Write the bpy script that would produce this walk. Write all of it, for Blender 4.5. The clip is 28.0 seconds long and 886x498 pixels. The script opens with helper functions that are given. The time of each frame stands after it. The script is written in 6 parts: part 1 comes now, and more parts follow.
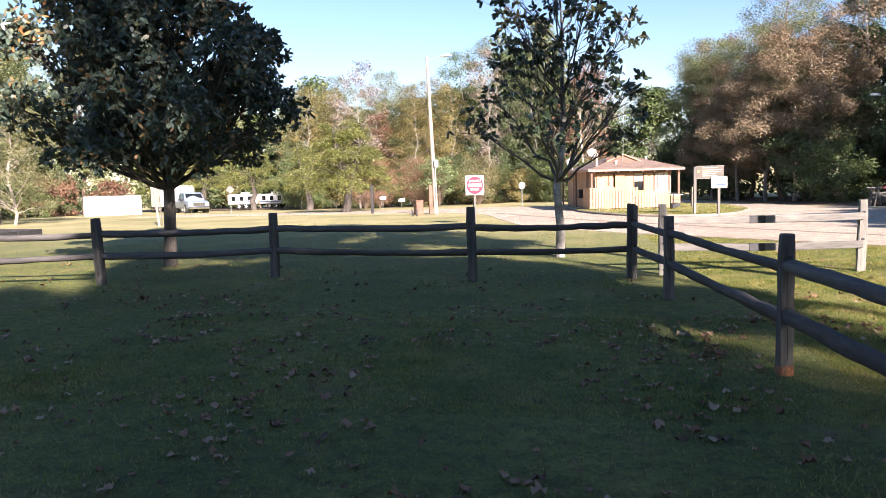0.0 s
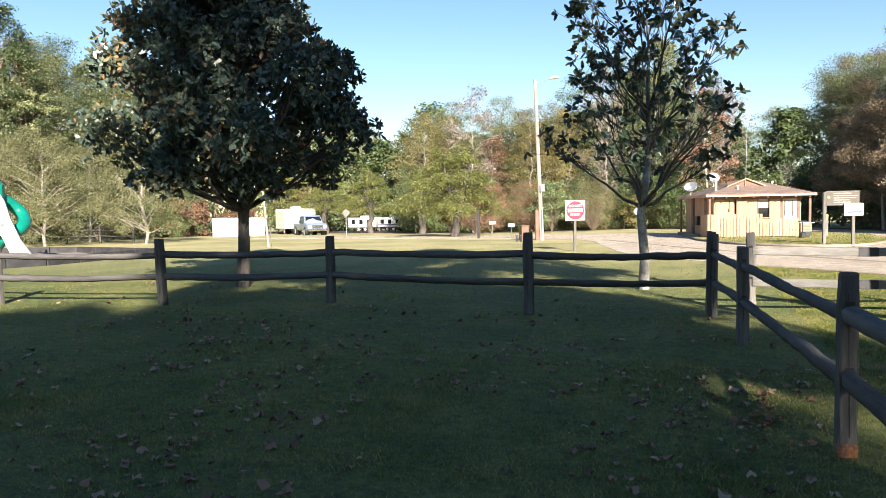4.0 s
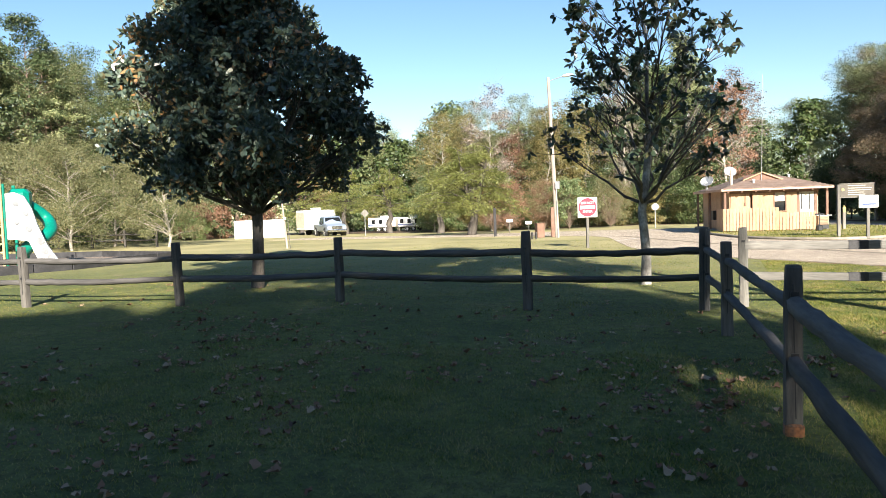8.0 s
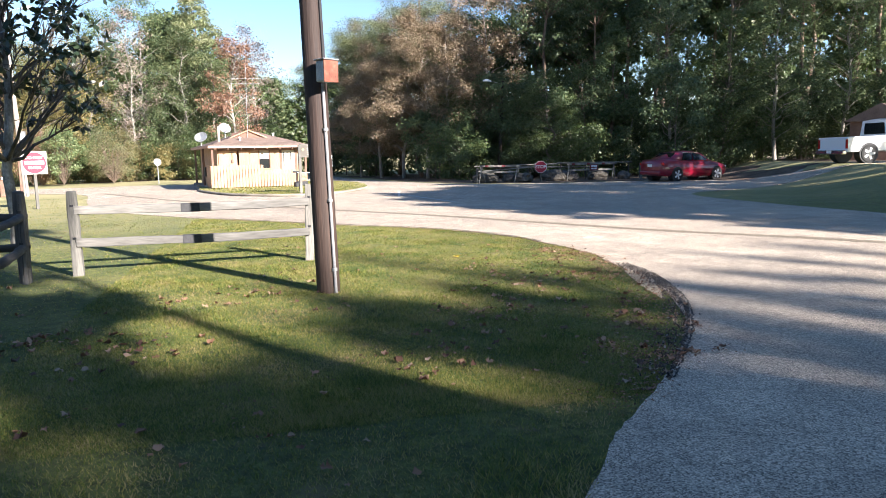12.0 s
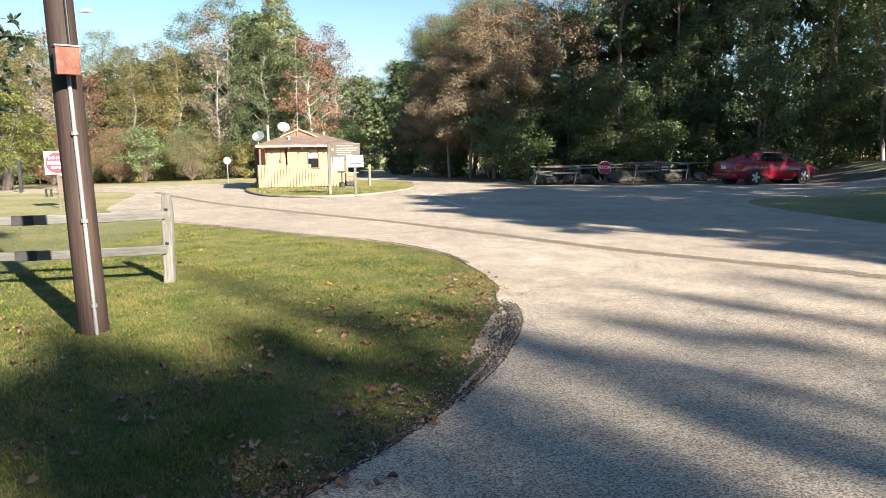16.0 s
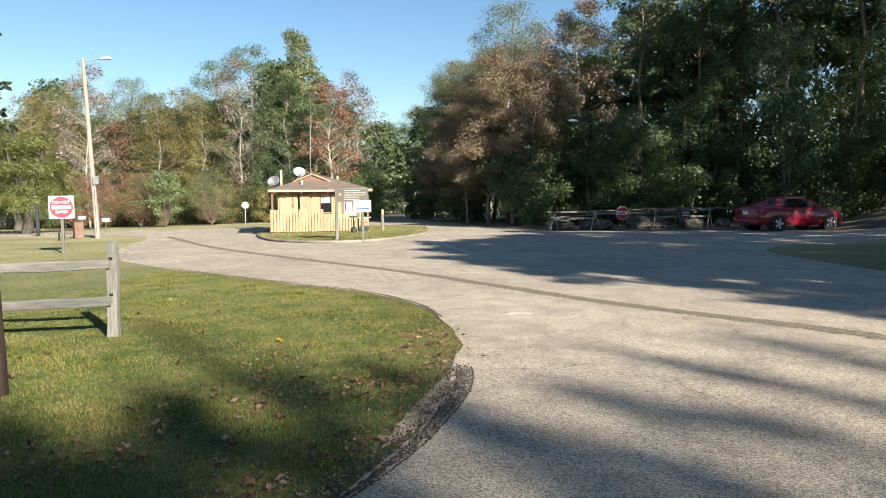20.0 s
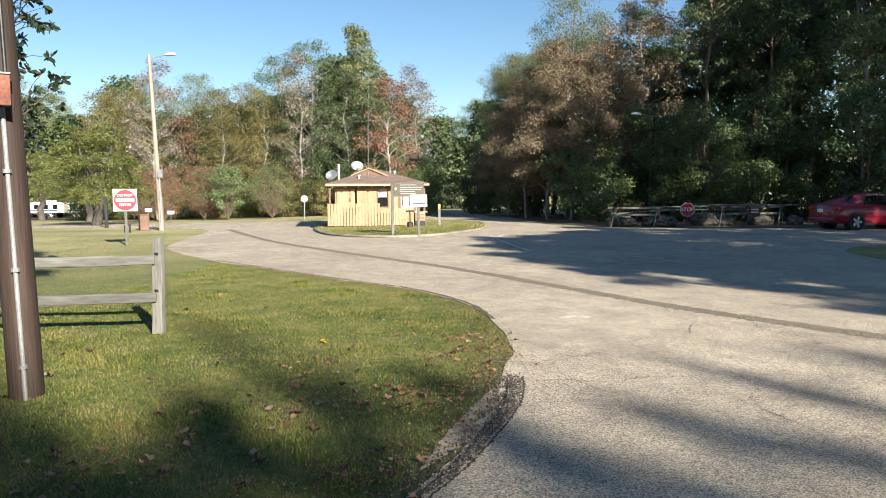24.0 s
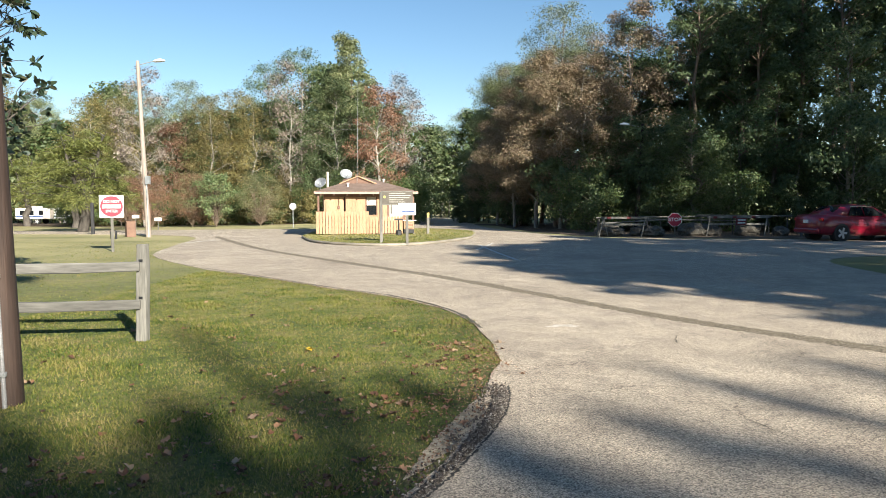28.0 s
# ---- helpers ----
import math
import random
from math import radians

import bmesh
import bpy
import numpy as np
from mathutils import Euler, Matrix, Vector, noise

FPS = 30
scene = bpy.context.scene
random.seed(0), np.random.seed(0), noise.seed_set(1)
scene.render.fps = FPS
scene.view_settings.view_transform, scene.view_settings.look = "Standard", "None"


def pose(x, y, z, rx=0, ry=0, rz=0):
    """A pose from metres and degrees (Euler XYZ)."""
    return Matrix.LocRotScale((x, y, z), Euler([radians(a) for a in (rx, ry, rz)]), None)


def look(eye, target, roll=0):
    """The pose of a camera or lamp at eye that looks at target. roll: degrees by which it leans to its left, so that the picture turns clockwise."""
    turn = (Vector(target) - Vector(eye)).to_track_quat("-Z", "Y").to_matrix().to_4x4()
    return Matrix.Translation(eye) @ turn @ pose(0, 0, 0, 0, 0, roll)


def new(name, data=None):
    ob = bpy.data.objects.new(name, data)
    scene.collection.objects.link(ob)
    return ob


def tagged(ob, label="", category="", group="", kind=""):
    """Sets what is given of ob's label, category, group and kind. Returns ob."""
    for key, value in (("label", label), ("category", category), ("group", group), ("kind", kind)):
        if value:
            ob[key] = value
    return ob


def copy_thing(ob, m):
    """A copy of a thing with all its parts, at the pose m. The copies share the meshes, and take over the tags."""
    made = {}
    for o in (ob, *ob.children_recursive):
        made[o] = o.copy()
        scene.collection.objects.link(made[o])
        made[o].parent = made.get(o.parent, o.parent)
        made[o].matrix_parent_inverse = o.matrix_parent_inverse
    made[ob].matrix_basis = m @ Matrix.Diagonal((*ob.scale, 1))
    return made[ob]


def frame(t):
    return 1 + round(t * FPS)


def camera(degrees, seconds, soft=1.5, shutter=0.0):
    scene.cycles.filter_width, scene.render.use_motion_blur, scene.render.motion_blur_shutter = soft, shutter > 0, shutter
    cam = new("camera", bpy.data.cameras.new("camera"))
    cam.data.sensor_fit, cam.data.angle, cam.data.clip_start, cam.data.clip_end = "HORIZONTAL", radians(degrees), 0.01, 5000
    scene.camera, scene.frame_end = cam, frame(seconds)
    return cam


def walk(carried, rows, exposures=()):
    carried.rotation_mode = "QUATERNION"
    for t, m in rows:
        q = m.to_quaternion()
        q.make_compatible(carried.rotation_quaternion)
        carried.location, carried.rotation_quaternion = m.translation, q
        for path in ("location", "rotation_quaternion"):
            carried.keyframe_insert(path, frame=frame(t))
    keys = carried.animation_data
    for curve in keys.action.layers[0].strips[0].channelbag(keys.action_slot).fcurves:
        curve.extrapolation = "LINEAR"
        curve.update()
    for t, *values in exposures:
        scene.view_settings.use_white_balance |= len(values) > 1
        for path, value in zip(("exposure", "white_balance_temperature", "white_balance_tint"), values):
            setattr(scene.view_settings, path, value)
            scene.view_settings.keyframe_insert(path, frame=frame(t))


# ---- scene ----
cam = camera(64.0, 28.0, soft=0.7)
PATH = [
    (0, (-0.019, -0.849, 1.494), (-0.369, 1.112, 1.312), -1.5),
    (0.5, (0.091, -0.713, 1.496), (-0.032, 1.276, 1.326), -1.4),
    (1, (0.253, -0.599, 1.495), (0.25, 1.394, 1.329), -1.2),
    (1.5, (0.31, -0.377, 1.479), (0.13, 1.603, 1.256), -0.2),
    (2, (0.383, -0.054, 1.472), (-0.025, 1.895, 1.284), -1.8),
    (2.5, (0.515, 0.067, 1.467), (-0.027, 1.986, 1.315), -2.2),
    (3, (0.613, 0.18, 1.459), (-0.057, 2.061, 1.358), -2.1),
    (3.5, (0.677, 0.196, 1.445), (-0.009, 2.072, 1.338), -1.1),
    (5.5, (1.057, -0.074, 1.485), (0.381, 1.806, 1.397), -1.0),
    (6, (1.061, -0.042, 1.491), (0.357, 1.829, 1.416), -2.1),
    (6.5, (1.069, -0.039, 1.49), (0.324, 1.817, 1.451), -2.2),
    (7, (1.088, -0.054, 1.5), (0.306, 1.786, 1.468), -2.2),
    (7.5, (1.142, -0.212, 1.498), (0.348, 1.623, 1.476), -2.8),
    (8, (1.19, -0.097, 1.471), (0.449, 1.758, 1.364), -2.0),
    (8.5, (1.331, -0.484, 1.506), (0.623, 1.385, 1.412), -4.4),
    (9, (1.678, -0.564, 1.504), (1.355, 1.405, 1.367), -1.9),
    (9.5, (1.88, -0.43, 1.49), (1.787, 1.561, 1.318), -0.6),
    (10, (2.172, -0.178, 1.5), (2.229, 1.815, 1.344), -3.6),
    (10.5, (2.622, -0.044, 1.513), (2.79, 1.939, 1.312), -1.2),
    (11, (3.024, 0.231, 1.459), (3.352, 2.186, 1.196), -2.0),
    (11.5, (3.408, 0.343, 1.476), (3.828, 2.279, 1.195), -1.4),
    (12, (3.882, 0.608, 1.492), (4.348, 2.534, 1.225), -1.0),
    (12.5, (4.244, 0.726, 1.452), (4.71, 2.652, 1.18), -1.8),
    (14.5, (5.945, 1.414, 1.539), (6.238, 3.376, 1.288), -0.9),
    (15, (6.294, 1.608, 1.504), (6.616, 3.566, 1.253), -0.3),
    (15.5, (6.688, 1.729, 1.52), (6.962, 3.691, 1.244), -2.0),
    (16, (7.074, 1.903, 1.553), (7.243, 3.877, 1.284), -0.9),
    (16.5, (7.282, 2.229, 1.526), (7.371, 4.211, 1.274), -0.9),
    (17, (7.491, 2.329, 1.553), (7.563, 4.313, 1.316), -4.0),
    (17.5, (7.657, 2.466, 1.556), (7.755, 4.456, 1.379), 1.1),
    (18, (7.72, 2.476, 1.575), (7.845, 4.469, 1.457), 0.2),
    (18.5, (7.654, 2.439, 1.575), (7.804, 4.432, 1.509), -1.9),
    (19, (7.66, 2.377, 1.571), (7.818, 4.37, 1.516), -2.4),
    (19.5, (7.748, 2.462, 1.546), (7.9, 4.454, 1.442), -0.0),
    (20, (7.869, 2.589, 1.555), (7.962, 4.582, 1.411), -0.8),
    (20.5, (7.857, 2.83, 1.533), (7.877, 4.821, 1.347), 0.7),
    (21, (7.876, 2.992, 1.548), (7.914, 4.981, 1.338), -0.9),
    (21.5, (7.951, 3.028, 1.573), (7.914, 5.021, 1.402), -0.0),
    (23.5, (7.963, 3.037, 1.57), (7.906, 5.029, 1.401), -1.2),
    (24, (7.954, 3.02, 1.573), (7.883, 5.013, 1.415), -0.5),
    (24.5, (7.952, 3.024, 1.564), (7.866, 5.017, 1.419), -0.1),
    (25, (7.95, 3.03, 1.563), (7.867, 5.021, 1.397), -0.6),
    (25.5, (7.938, 3.061, 1.557), (7.902, 5.052, 1.364), -1.3),
    (26, (7.948, 3.099, 1.558), (7.909, 5.09, 1.371), -0.9),
    (26.5, (7.958, 3.066, 1.559), (7.94, 5.057, 1.374), -0.5),
    (27, (7.955, 3.056, 1.563), (7.93, 5.047, 1.378), -0.6),
    (27.5, (7.955, 3.056, 1.566), (7.936, 5.05, 1.408), -0.0),
    (28, (7.976, 3.034, 1.57), (7.936, 5.029, 1.436), -0.1),
]
STOPS = [(0, 2.0, 6450, 26), (2, 1.95, 6450, 21), (3, 1.85, 6450, 17), (6, 1.8, 6450, 12), (7, 1.74, 6450, 11), (9, 1.72, 6400, 12), (10, 1.7, 6250, 12), (11, 1.84, 6050, 15), (12, 2.03, 6050, 17), (12.5, 2.03, 6050, 17), (14.5, 1.94, 6300, 14), (16, 1.77, 6450, 12), (17, 1.56, 6500, 11), (18, 1.42, 6350, 8), (28, 1.39, 6300, 8)]
walk(cam, [(t, look(eye, target, roll)) for t, eye, target, roll in PATH], STOPS)

# ---- light ----
SUN_AZ, SUN_EL = (0.533, -0.846), 25.5
world = bpy.data.worlds.new("sky")
scene.world = world
world.use_nodes = True
wn = world.node_tree.nodes
sky = wn.new("ShaderNodeTexSky")
sky.sky_type, sky.sun_disc = "NISHITA", False
sky.sun_elevation, sky.sun_rotation = radians(SUN_EL), math.atan2(SUN_AZ[0], SUN_AZ[1])
sky.altitude, sky.air_density, sky.dust_density, sky.ozone_density = 60, 1.0, 0.1, 1.2
deep = wn.new("ShaderNodeHueSaturation")
deep.inputs["Hue"].default_value, deep.inputs["Saturation"].default_value, deep.inputs["Value"].default_value = 0.5, 1.17, 1.0
world.node_tree.links.new(sky.outputs[0], deep.inputs["Color"])
world.node_tree.links.new(deep.outputs[0], wn["Background"].inputs[0])
wn["Background"].inputs[1].default_value = 0.055
sun = new("sun", bpy.data.lights.new("sun", "SUN"))
sun.data.energy, sun.data.angle, sun.data.color = 5.0, radians(0.6), (1.0, 0.925, 0.79)
c = math.cos(radians(SUN_EL))
sun.matrix_basis = look((0, 0, 40), (-SUN_AZ[0] * c, -SUN_AZ[1] * c, 40 - math.sin(radians(SUN_EL))))


# ---- materials ----
def material(name, rough=0.8, metal=0.0):
    m = bpy.data.materials.new(name)
    m.use_nodes = True
    b = m.node_tree.nodes["Principled BSDF"]
    b.inputs["Roughness"].default_value, b.inputs["Metallic"].default_value = rough, metal
    return m, m.node_tree.nodes, m.node_tree.links, b


def ramp(nodes, stops):
    r = nodes.new("ShaderNodeValToRGB").color_ramp
    while len(r.elements) < len(stops):
        r.elements.new(0.5)
    for e, (p, col) in zip(r.elements, stops):
        e.position, e.color = p, (*col, 1)
    return nodes[-1]


def noise_tex(nodes, links, coords, scale, detail=4.0, rough=0.55):
    n = nodes.new("ShaderNodeTexNoise")
    n.inputs["Scale"].default_value, n.inputs["Detail"].default_value, n.inputs["Roughness"].default_value = scale, detail, rough
    links.new(coords, n.inputs["Vector"])
    return n.outputs["Fac"]


def mixed(nodes, links, kind, fac, a, b):
    x = nodes.new("ShaderNodeMix")
    x.data_type, x.blend_type = "RGBA", kind
    for sock, v in ((0, fac), (6, a), (7, b)):
        if hasattr(v, "is_linked"):
            links.new(v, x.inputs[sock])
        elif sock:
            x.inputs[sock].default_value = (*v, 1)
        else:
            x.inputs[sock].default_value = v
    return x.outputs[2]


def bump(nodes, links, bsdf, height, strength, distance):
    n = nodes.new("ShaderNodeBump")
    n.inputs["Strength"].default_value, n.inputs["Distance"].default_value = strength, distance
    links.new(height, n.inputs["Height"])
    links.new(n.outputs[0], bsdf.inputs["Normal"])


def surface(name, stops, scale, fine=60.0, rough=0.8, metal=0.0, relief=0.3, depth=0.01, stretch=(1, 1, 1), vary=0.0, patch=None):
    """Two scales of noise on object coordinates: a colour ramp, a darkening grain, a relief."""
    m, n, l, b = material(name, rough, metal)
    tc, mp = n.new("ShaderNodeTexCoord"), n.new("ShaderNodeMapping")
    mp.inputs["Scale"].default_value = stretch
    l.new(tc.outputs["Object"], mp.inputs[0])
    v = mp.outputs[0]
    big, small = noise_tex(n, l, v, scale), noise_tex(n, l, v, fine, 5)
    r = ramp(n, stops)
    l.new(big, r.inputs[0])
    g = ramp(n, [(0.3, (0.62, 0.62, 0.62)), (0.7, (1.25, 1.25, 1.25))])
    l.new(small, g.inputs[0])
    col = mixed(n, l, "MULTIPLY", 0.8, r.outputs[0], g.outputs[0])
    if patch:
        pr = ramp(n, [(patch[1], (0, 0, 0)), (patch[1] + 0.08, (1, 1, 1))])
        l.new(noise_tex(n, l, v, patch[2], 6, 0.65), pr.inputs[0])
        col = mixed(n, l, "MIX", pr.outputs[0], col, patch[0])
    if vary:
        oi, h = n.new("ShaderNodeObjectInfo"), n.new("ShaderNodeHueSaturation")
        mr = n.new("ShaderNodeMapRange")
        mr.inputs[3].default_value, mr.inputs[4].default_value = 1 - vary, 1 + vary
        l.new(oi.outputs["Random"], mr.inputs[0])
        l.new(mr.outputs[0], h.inputs["Value"])
        l.new(col, h.inputs["Color"])
        col = h.outputs[0]
    l.new(col, b.inputs["Base Color"])
    bump(n, l, b, small, relief, depth)
    return m


def foliage(name, stops, through_light=0.35, rough=0.5, vary=0.25, each=0.55, patchy=0.5, size=0.45):
    m, n, l, b = material(name, rough)
    geo, oi = n.new("ShaderNodeNewGeometry"), n.new("ShaderNodeObjectInfo")
    r = ramp(n, stops)
    tc = n.new("ShaderNodeTexCoord")
    big = noise_tex(n, l, tc.outputs["Object"], size, 3)
    add = n.new("ShaderNodeMath")
    add.operation = "MULTIPLY_ADD"
    l.new(geo.outputs["Random Per Island"], add.inputs[0])
    add.inputs[1].default_value = each
    sub = n.new("ShaderNodeMath")
    sub.operation = "MULTIPLY"
    l.new(big, sub.inputs[0])
    sub.inputs[1].default_value = patchy
    l.new(sub.outputs[0], add.inputs[2])
    l.new(add.outputs[0], r.inputs[0])
    h, mr = n.new("ShaderNodeHueSaturation"), n.new("ShaderNodeMapRange")
    mr.inputs[3].default_value, mr.inputs[4].default_value = 1 - vary, 1 + vary
    l.new(oi.outputs["Random"], mr.inputs[0])
    l.new(mr.outputs[0], h.inputs["Value"])
    l.new(r.outputs[0], h.inputs["Color"])
    l.new(h.outputs[0], b.inputs["Base Color"])
    t, mix = n.new("ShaderNodeBsdfTranslucent"), n.new("ShaderNodeMixShader")
    l.new(h.outputs[0], t.inputs[0])
    mix.inputs[0].default_value = through_light
    l.new(b.outputs[0], mix.inputs[1])
    l.new(t.outputs[0], mix.inputs[2])
    l.new(mix.outputs[0], n["Material Output"].inputs[0])
    return m


def plain(name, col, rough=0.5, metal=0.0, grime=0.25, scale=6.0):
    d = tuple(x * (1 - grime) for x in col)
    return surface(name, [(0.35, d), (0.65, col)], scale, 90, rough, metal, 0.08, 0.003)


def grass_ground():
    m, n, l, b = material("lawn", 0.9)
    tc = n.new("ShaderNodeTexCoord")
    v = tc.outputs["Object"]
    r1 = ramp(n, [(0.25, (0.05, 0.075, 0.018)), (0.5, (0.115, 0.14, 0.034)), (0.72, (0.21, 0.195, 0.064)), (0.85, (0.26, 0.21, 0.095))])
    l.new(noise_tex(n, l, v, 0.55, 5, 0.6), r1.inputs[0])
    r2 = ramp(n, [(0.3, (0.45, 0.5, 0.35)), (0.7, (1.35, 1.3, 1.2))])
    l.new(noise_tex(n, l, v, 28, 6, 0.7), r2.inputs[0])
    col = mixed(n, l, "MULTIPLY", 0.9, r1.outputs[0], r2.outputs[0])
    r5 = ramp(n, [(0.36, (0.42, 0.44, 0.4)), (0.5, (0.95, 0.95, 0.92)), (0.64, (1.4, 1.36, 1.25))])
    l.new(noise_tex(n, l, v, 7.5, 7, 0.72), r5.inputs[0])
    col = mixed(n, l, "MULTIPLY", 0.85, col, r5.outputs[0])
    r3 = ramp(n, [(0.58, (0, 0, 0)), (0.7, (1, 1, 1))])
    l.new(noise_tex(n, l, v, 0.9, 6, 0.7), r3.inputs[0])
    col = mixed(n, l, "MIX", r3.outputs[0], col, (0.19, 0.145, 0.075))
    # drier, straw-coloured turf on the open ground away from the trees
    xyz, span, dry = n.new("ShaderNodeSeparateXYZ"), n.new("ShaderNodeMapRange"), n.new("ShaderNodeMath")
    l.new(v, xyz.inputs[0])
    span.inputs[1].default_value, span.inputs[2].default_value = 12, 27
    l.new(xyz.outputs[1], span.inputs[0])
    dry.operation = "MULTIPLY"
    l.new(span.outputs[0], dry.inputs[0])
    r4 = ramp(n, [(0.3, (0.35, 0.35, 0.35)), (0.6, (1, 1, 1))])
    l.new(noise_tex(n, l, v, 0.22, 5, 0.6), r4.inputs[0])
    l.new(r4.outputs[0], dry.inputs[1])
    col = mixed(n, l, "MIX", dry.outputs[0], col, (0.36, 0.315, 0.15))
    l.new(col, b.inputs["Base Color"])
    bump(n, l, b, noise_tex(n, l, v, 60, 6, 0.75), 0.9, 0.03)
    return m


def asphalt():
    m, n, l, b = material("old_asphalt", 0.85)
    tc = n.new("ShaderNodeTexCoord")
    v = tc.outputs["Object"]
    r1 = ramp(n, [(0.3, (0.33, 0.275, 0.218)), (0.55, (0.415, 0.35, 0.278)), (0.75, (0.475, 0.405, 0.324))])
    l.new(noise_tex(n, l, v, 0.35, 6, 0.6), r1.inputs[0])
    vo = n.new("ShaderNodeTexVoronoi")
    vo.inputs["Scale"].default_value = 125
    l.new(v, vo.inputs[0])
    cell = n.new("ShaderNodeSeparateColor")
    l.new(vo.outputs["Color"], cell.inputs[0])
    r2 = ramp(n, [(0.08, (0.3, 0.292, 0.288)), (0.3, (0.74, 0.73, 0.716)), (0.55, (1.0, 0.99, 0.97)), (0.92, (1.7, 1.68, 1.63))])
    l.new(cell.outputs[0], r2.inputs[0])
    col = mixed(n, l, "MULTIPLY", 0.9, r1.outputs[0], r2.outputs[0])
    r3 = ramp(n, [(0.35, (0.66, 0.65, 0.65)), (0.6, (1.1, 1.09, 1.06))])
    l.new(noise_tex(n, l, v, 2.2, 8, 0.7), r3.inputs[0])
    col = mixed(n, l, "MULTIPLY", 0.7, col, r3.outputs[0])
    l.new(col, b.inputs["Base Color"])
    bump(n, l, b, vo.outputs["Distance"], 0.6, 0.006)
    return m


M_LAWN, M_ROAD = grass_ground(), asphalt()
M_RAIL = surface("weathered_post", [(0.3, (0.05, 0.046, 0.042)), (0.5, (0.092, 0.084, 0.075)), (0.75, (0.17, 0.155, 0.135))], 3, 40, 0.9, 0, 0.7, 0.012, (1, 1, 0.12), 0.2)
M_RAILX = surface("weathered_rail_lengthwise", [(0.3, (0.036, 0.034, 0.033)), (0.5, (0.068, 0.063, 0.06)), (0.75, (0.13, 0.12, 0.11))], 3, 40, 0.9, 0, 0.7, 0.012, (0.12, 1, 1), 0.2)
M_RAILG = surface("bleached_rail", [(0.3, (0.06, 0.057, 0.052)), (0.5, (0.12, 0.113, 0.102)), (0.75, (0.22, 0.208, 0.185))], 3, 40, 0.9, 0, 0.6, 0.01, (0.12, 1, 1), 0.15)
M_POSTG = surface("bleached_post", [(0.3, (0.09, 0.085, 0.076)), (0.5, (0.17, 0.16, 0.14)), (0.75, (0.27, 0.255, 0.225))], 3, 40, 0.9, 0, 0.6, 0.01, (1, 1, 0.12), 0.15)
M_POLE = surface("creosote_pole", [(0.3, (0.018, 0.011, 0.009)), (0.5, (0.04, 0.023, 0.017)), (0.75, (0.075, 0.046, 0.033))], 2.5, 45, 0.75, 0, 0.6, 0.012, (1, 1, 0.06))
M_LPOLE = surface("pale_pole", [(0.3, (0.25, 0.2, 0.165)), (0.6, (0.36, 0.3, 0.255))], 2.0, 40, 0.85, 0, 0.4, 0.01, (1, 1, 0.08))
M_BARK = surface("bark", [(0.3, (0.10, 0.08, 0.062)), (0.6, (0.22, 0.185, 0.15))], 5, 30, 0.95, 0, 0.9, 0.03, (1, 1, 0.3), 0.25)
M_BARKP = surface("pine_bark", [(0.3, (0.10, 0.07, 0.052)), (0.6, (0.24, 0.17, 0.125))], 4, 24, 0.95, 0, 0.9, 0.03, (1, 1, 0.3), 0.25)
M_BARKW = surface("pale_bark", [(0.3, (0.20, 0.175, 0.145)), (0.6, (0.36, 0.325, 0.275))], 5, 30, 0.9, 0, 0.5, 0.02, (1, 1, 0.3), 0.2)
M_BARKL = surface("lichen_bark", [(0.3, (0.11, 0.10, 0.088)), (0.5, (0.20, 0.187, 0.168)), (0.7, (0.42, 0.41, 0.38))], 7, 40, 0.9, 0, 0.6, 0.01, (1, 1, 0.6))
M_BARKD = surface("dark_bark", [(0.3, (0.05, 0.042, 0.036)), (0.6, (0.11, 0.095, 0.08))], 5, 30, 0.95, 0, 0.8, 0.02, (1, 1, 0.4))
M_TWIG = surface("tan_twigs", [(0.3, (0.12, 0.085, 0.06)), (0.6, (0.21, 0.155, 0.115))], 5, 30, 0.9, 0, 0.5, 0.02, (1, 1, 0.3), 0.2)
M_TAN = surface("tan_boards", [(0.3, (0.37, 0.225, 0.13)), (0.7, (0.47, 0.295, 0.18))], 2.5, 50, 0.75, 0, 0.3, 0.006, (1, 1, 0.1), 0.06)
M_BROWN = surface("brown_trim", [(0.3, (0.14, 0.075, 0.05)), (0.7, (0.22, 0.125, 0.085))], 3, 50, 0.7, 0, 0.2, 0.005)
M_SHINGLE = surface("roof_shingle", [(0.3, (0.14, 0.098, 0.078)), (0.7, (0.21, 0.15, 0.122))], 3, 30, 0.9, 0, 0.7, 0.012, vary=0.12)
M_CONC = surface("concrete", [(0.3, (0.17, 0.145, 0.11)), (0.5, (0.25, 0.22, 0.175)), (0.7, (0.34, 0.3, 0.245))], 1.5, 40, 0.9, 0, 0.4, 0.008, patch=((0.22, 0.20, 0.17), 0.62, 2.0))
M_WHITE = plain("white_paint", (0.78, 0.78, 0.76), 0.45, 0, 0.1)
M_GREY = plain("galvanised", (0.48, 0.49, 0.50), 0.45, 0.6)
M_DARK = plain("black_plastic", (0.02, 0.02, 0.022), 0.5)
M_RED = plain("sign_red", (0.43, 0.018, 0.045), 0.4, 0, 0.12)
M_RUST = surface("rusty_steel", [(0.3, (0.06, 0.035, 0.03)), (0.5, (0.14, 0.05, 0.032)), (0.72, (0.22, 0.075, 0.035))], 12, 60, 0.75, 0.2, 0.5, 0.004)

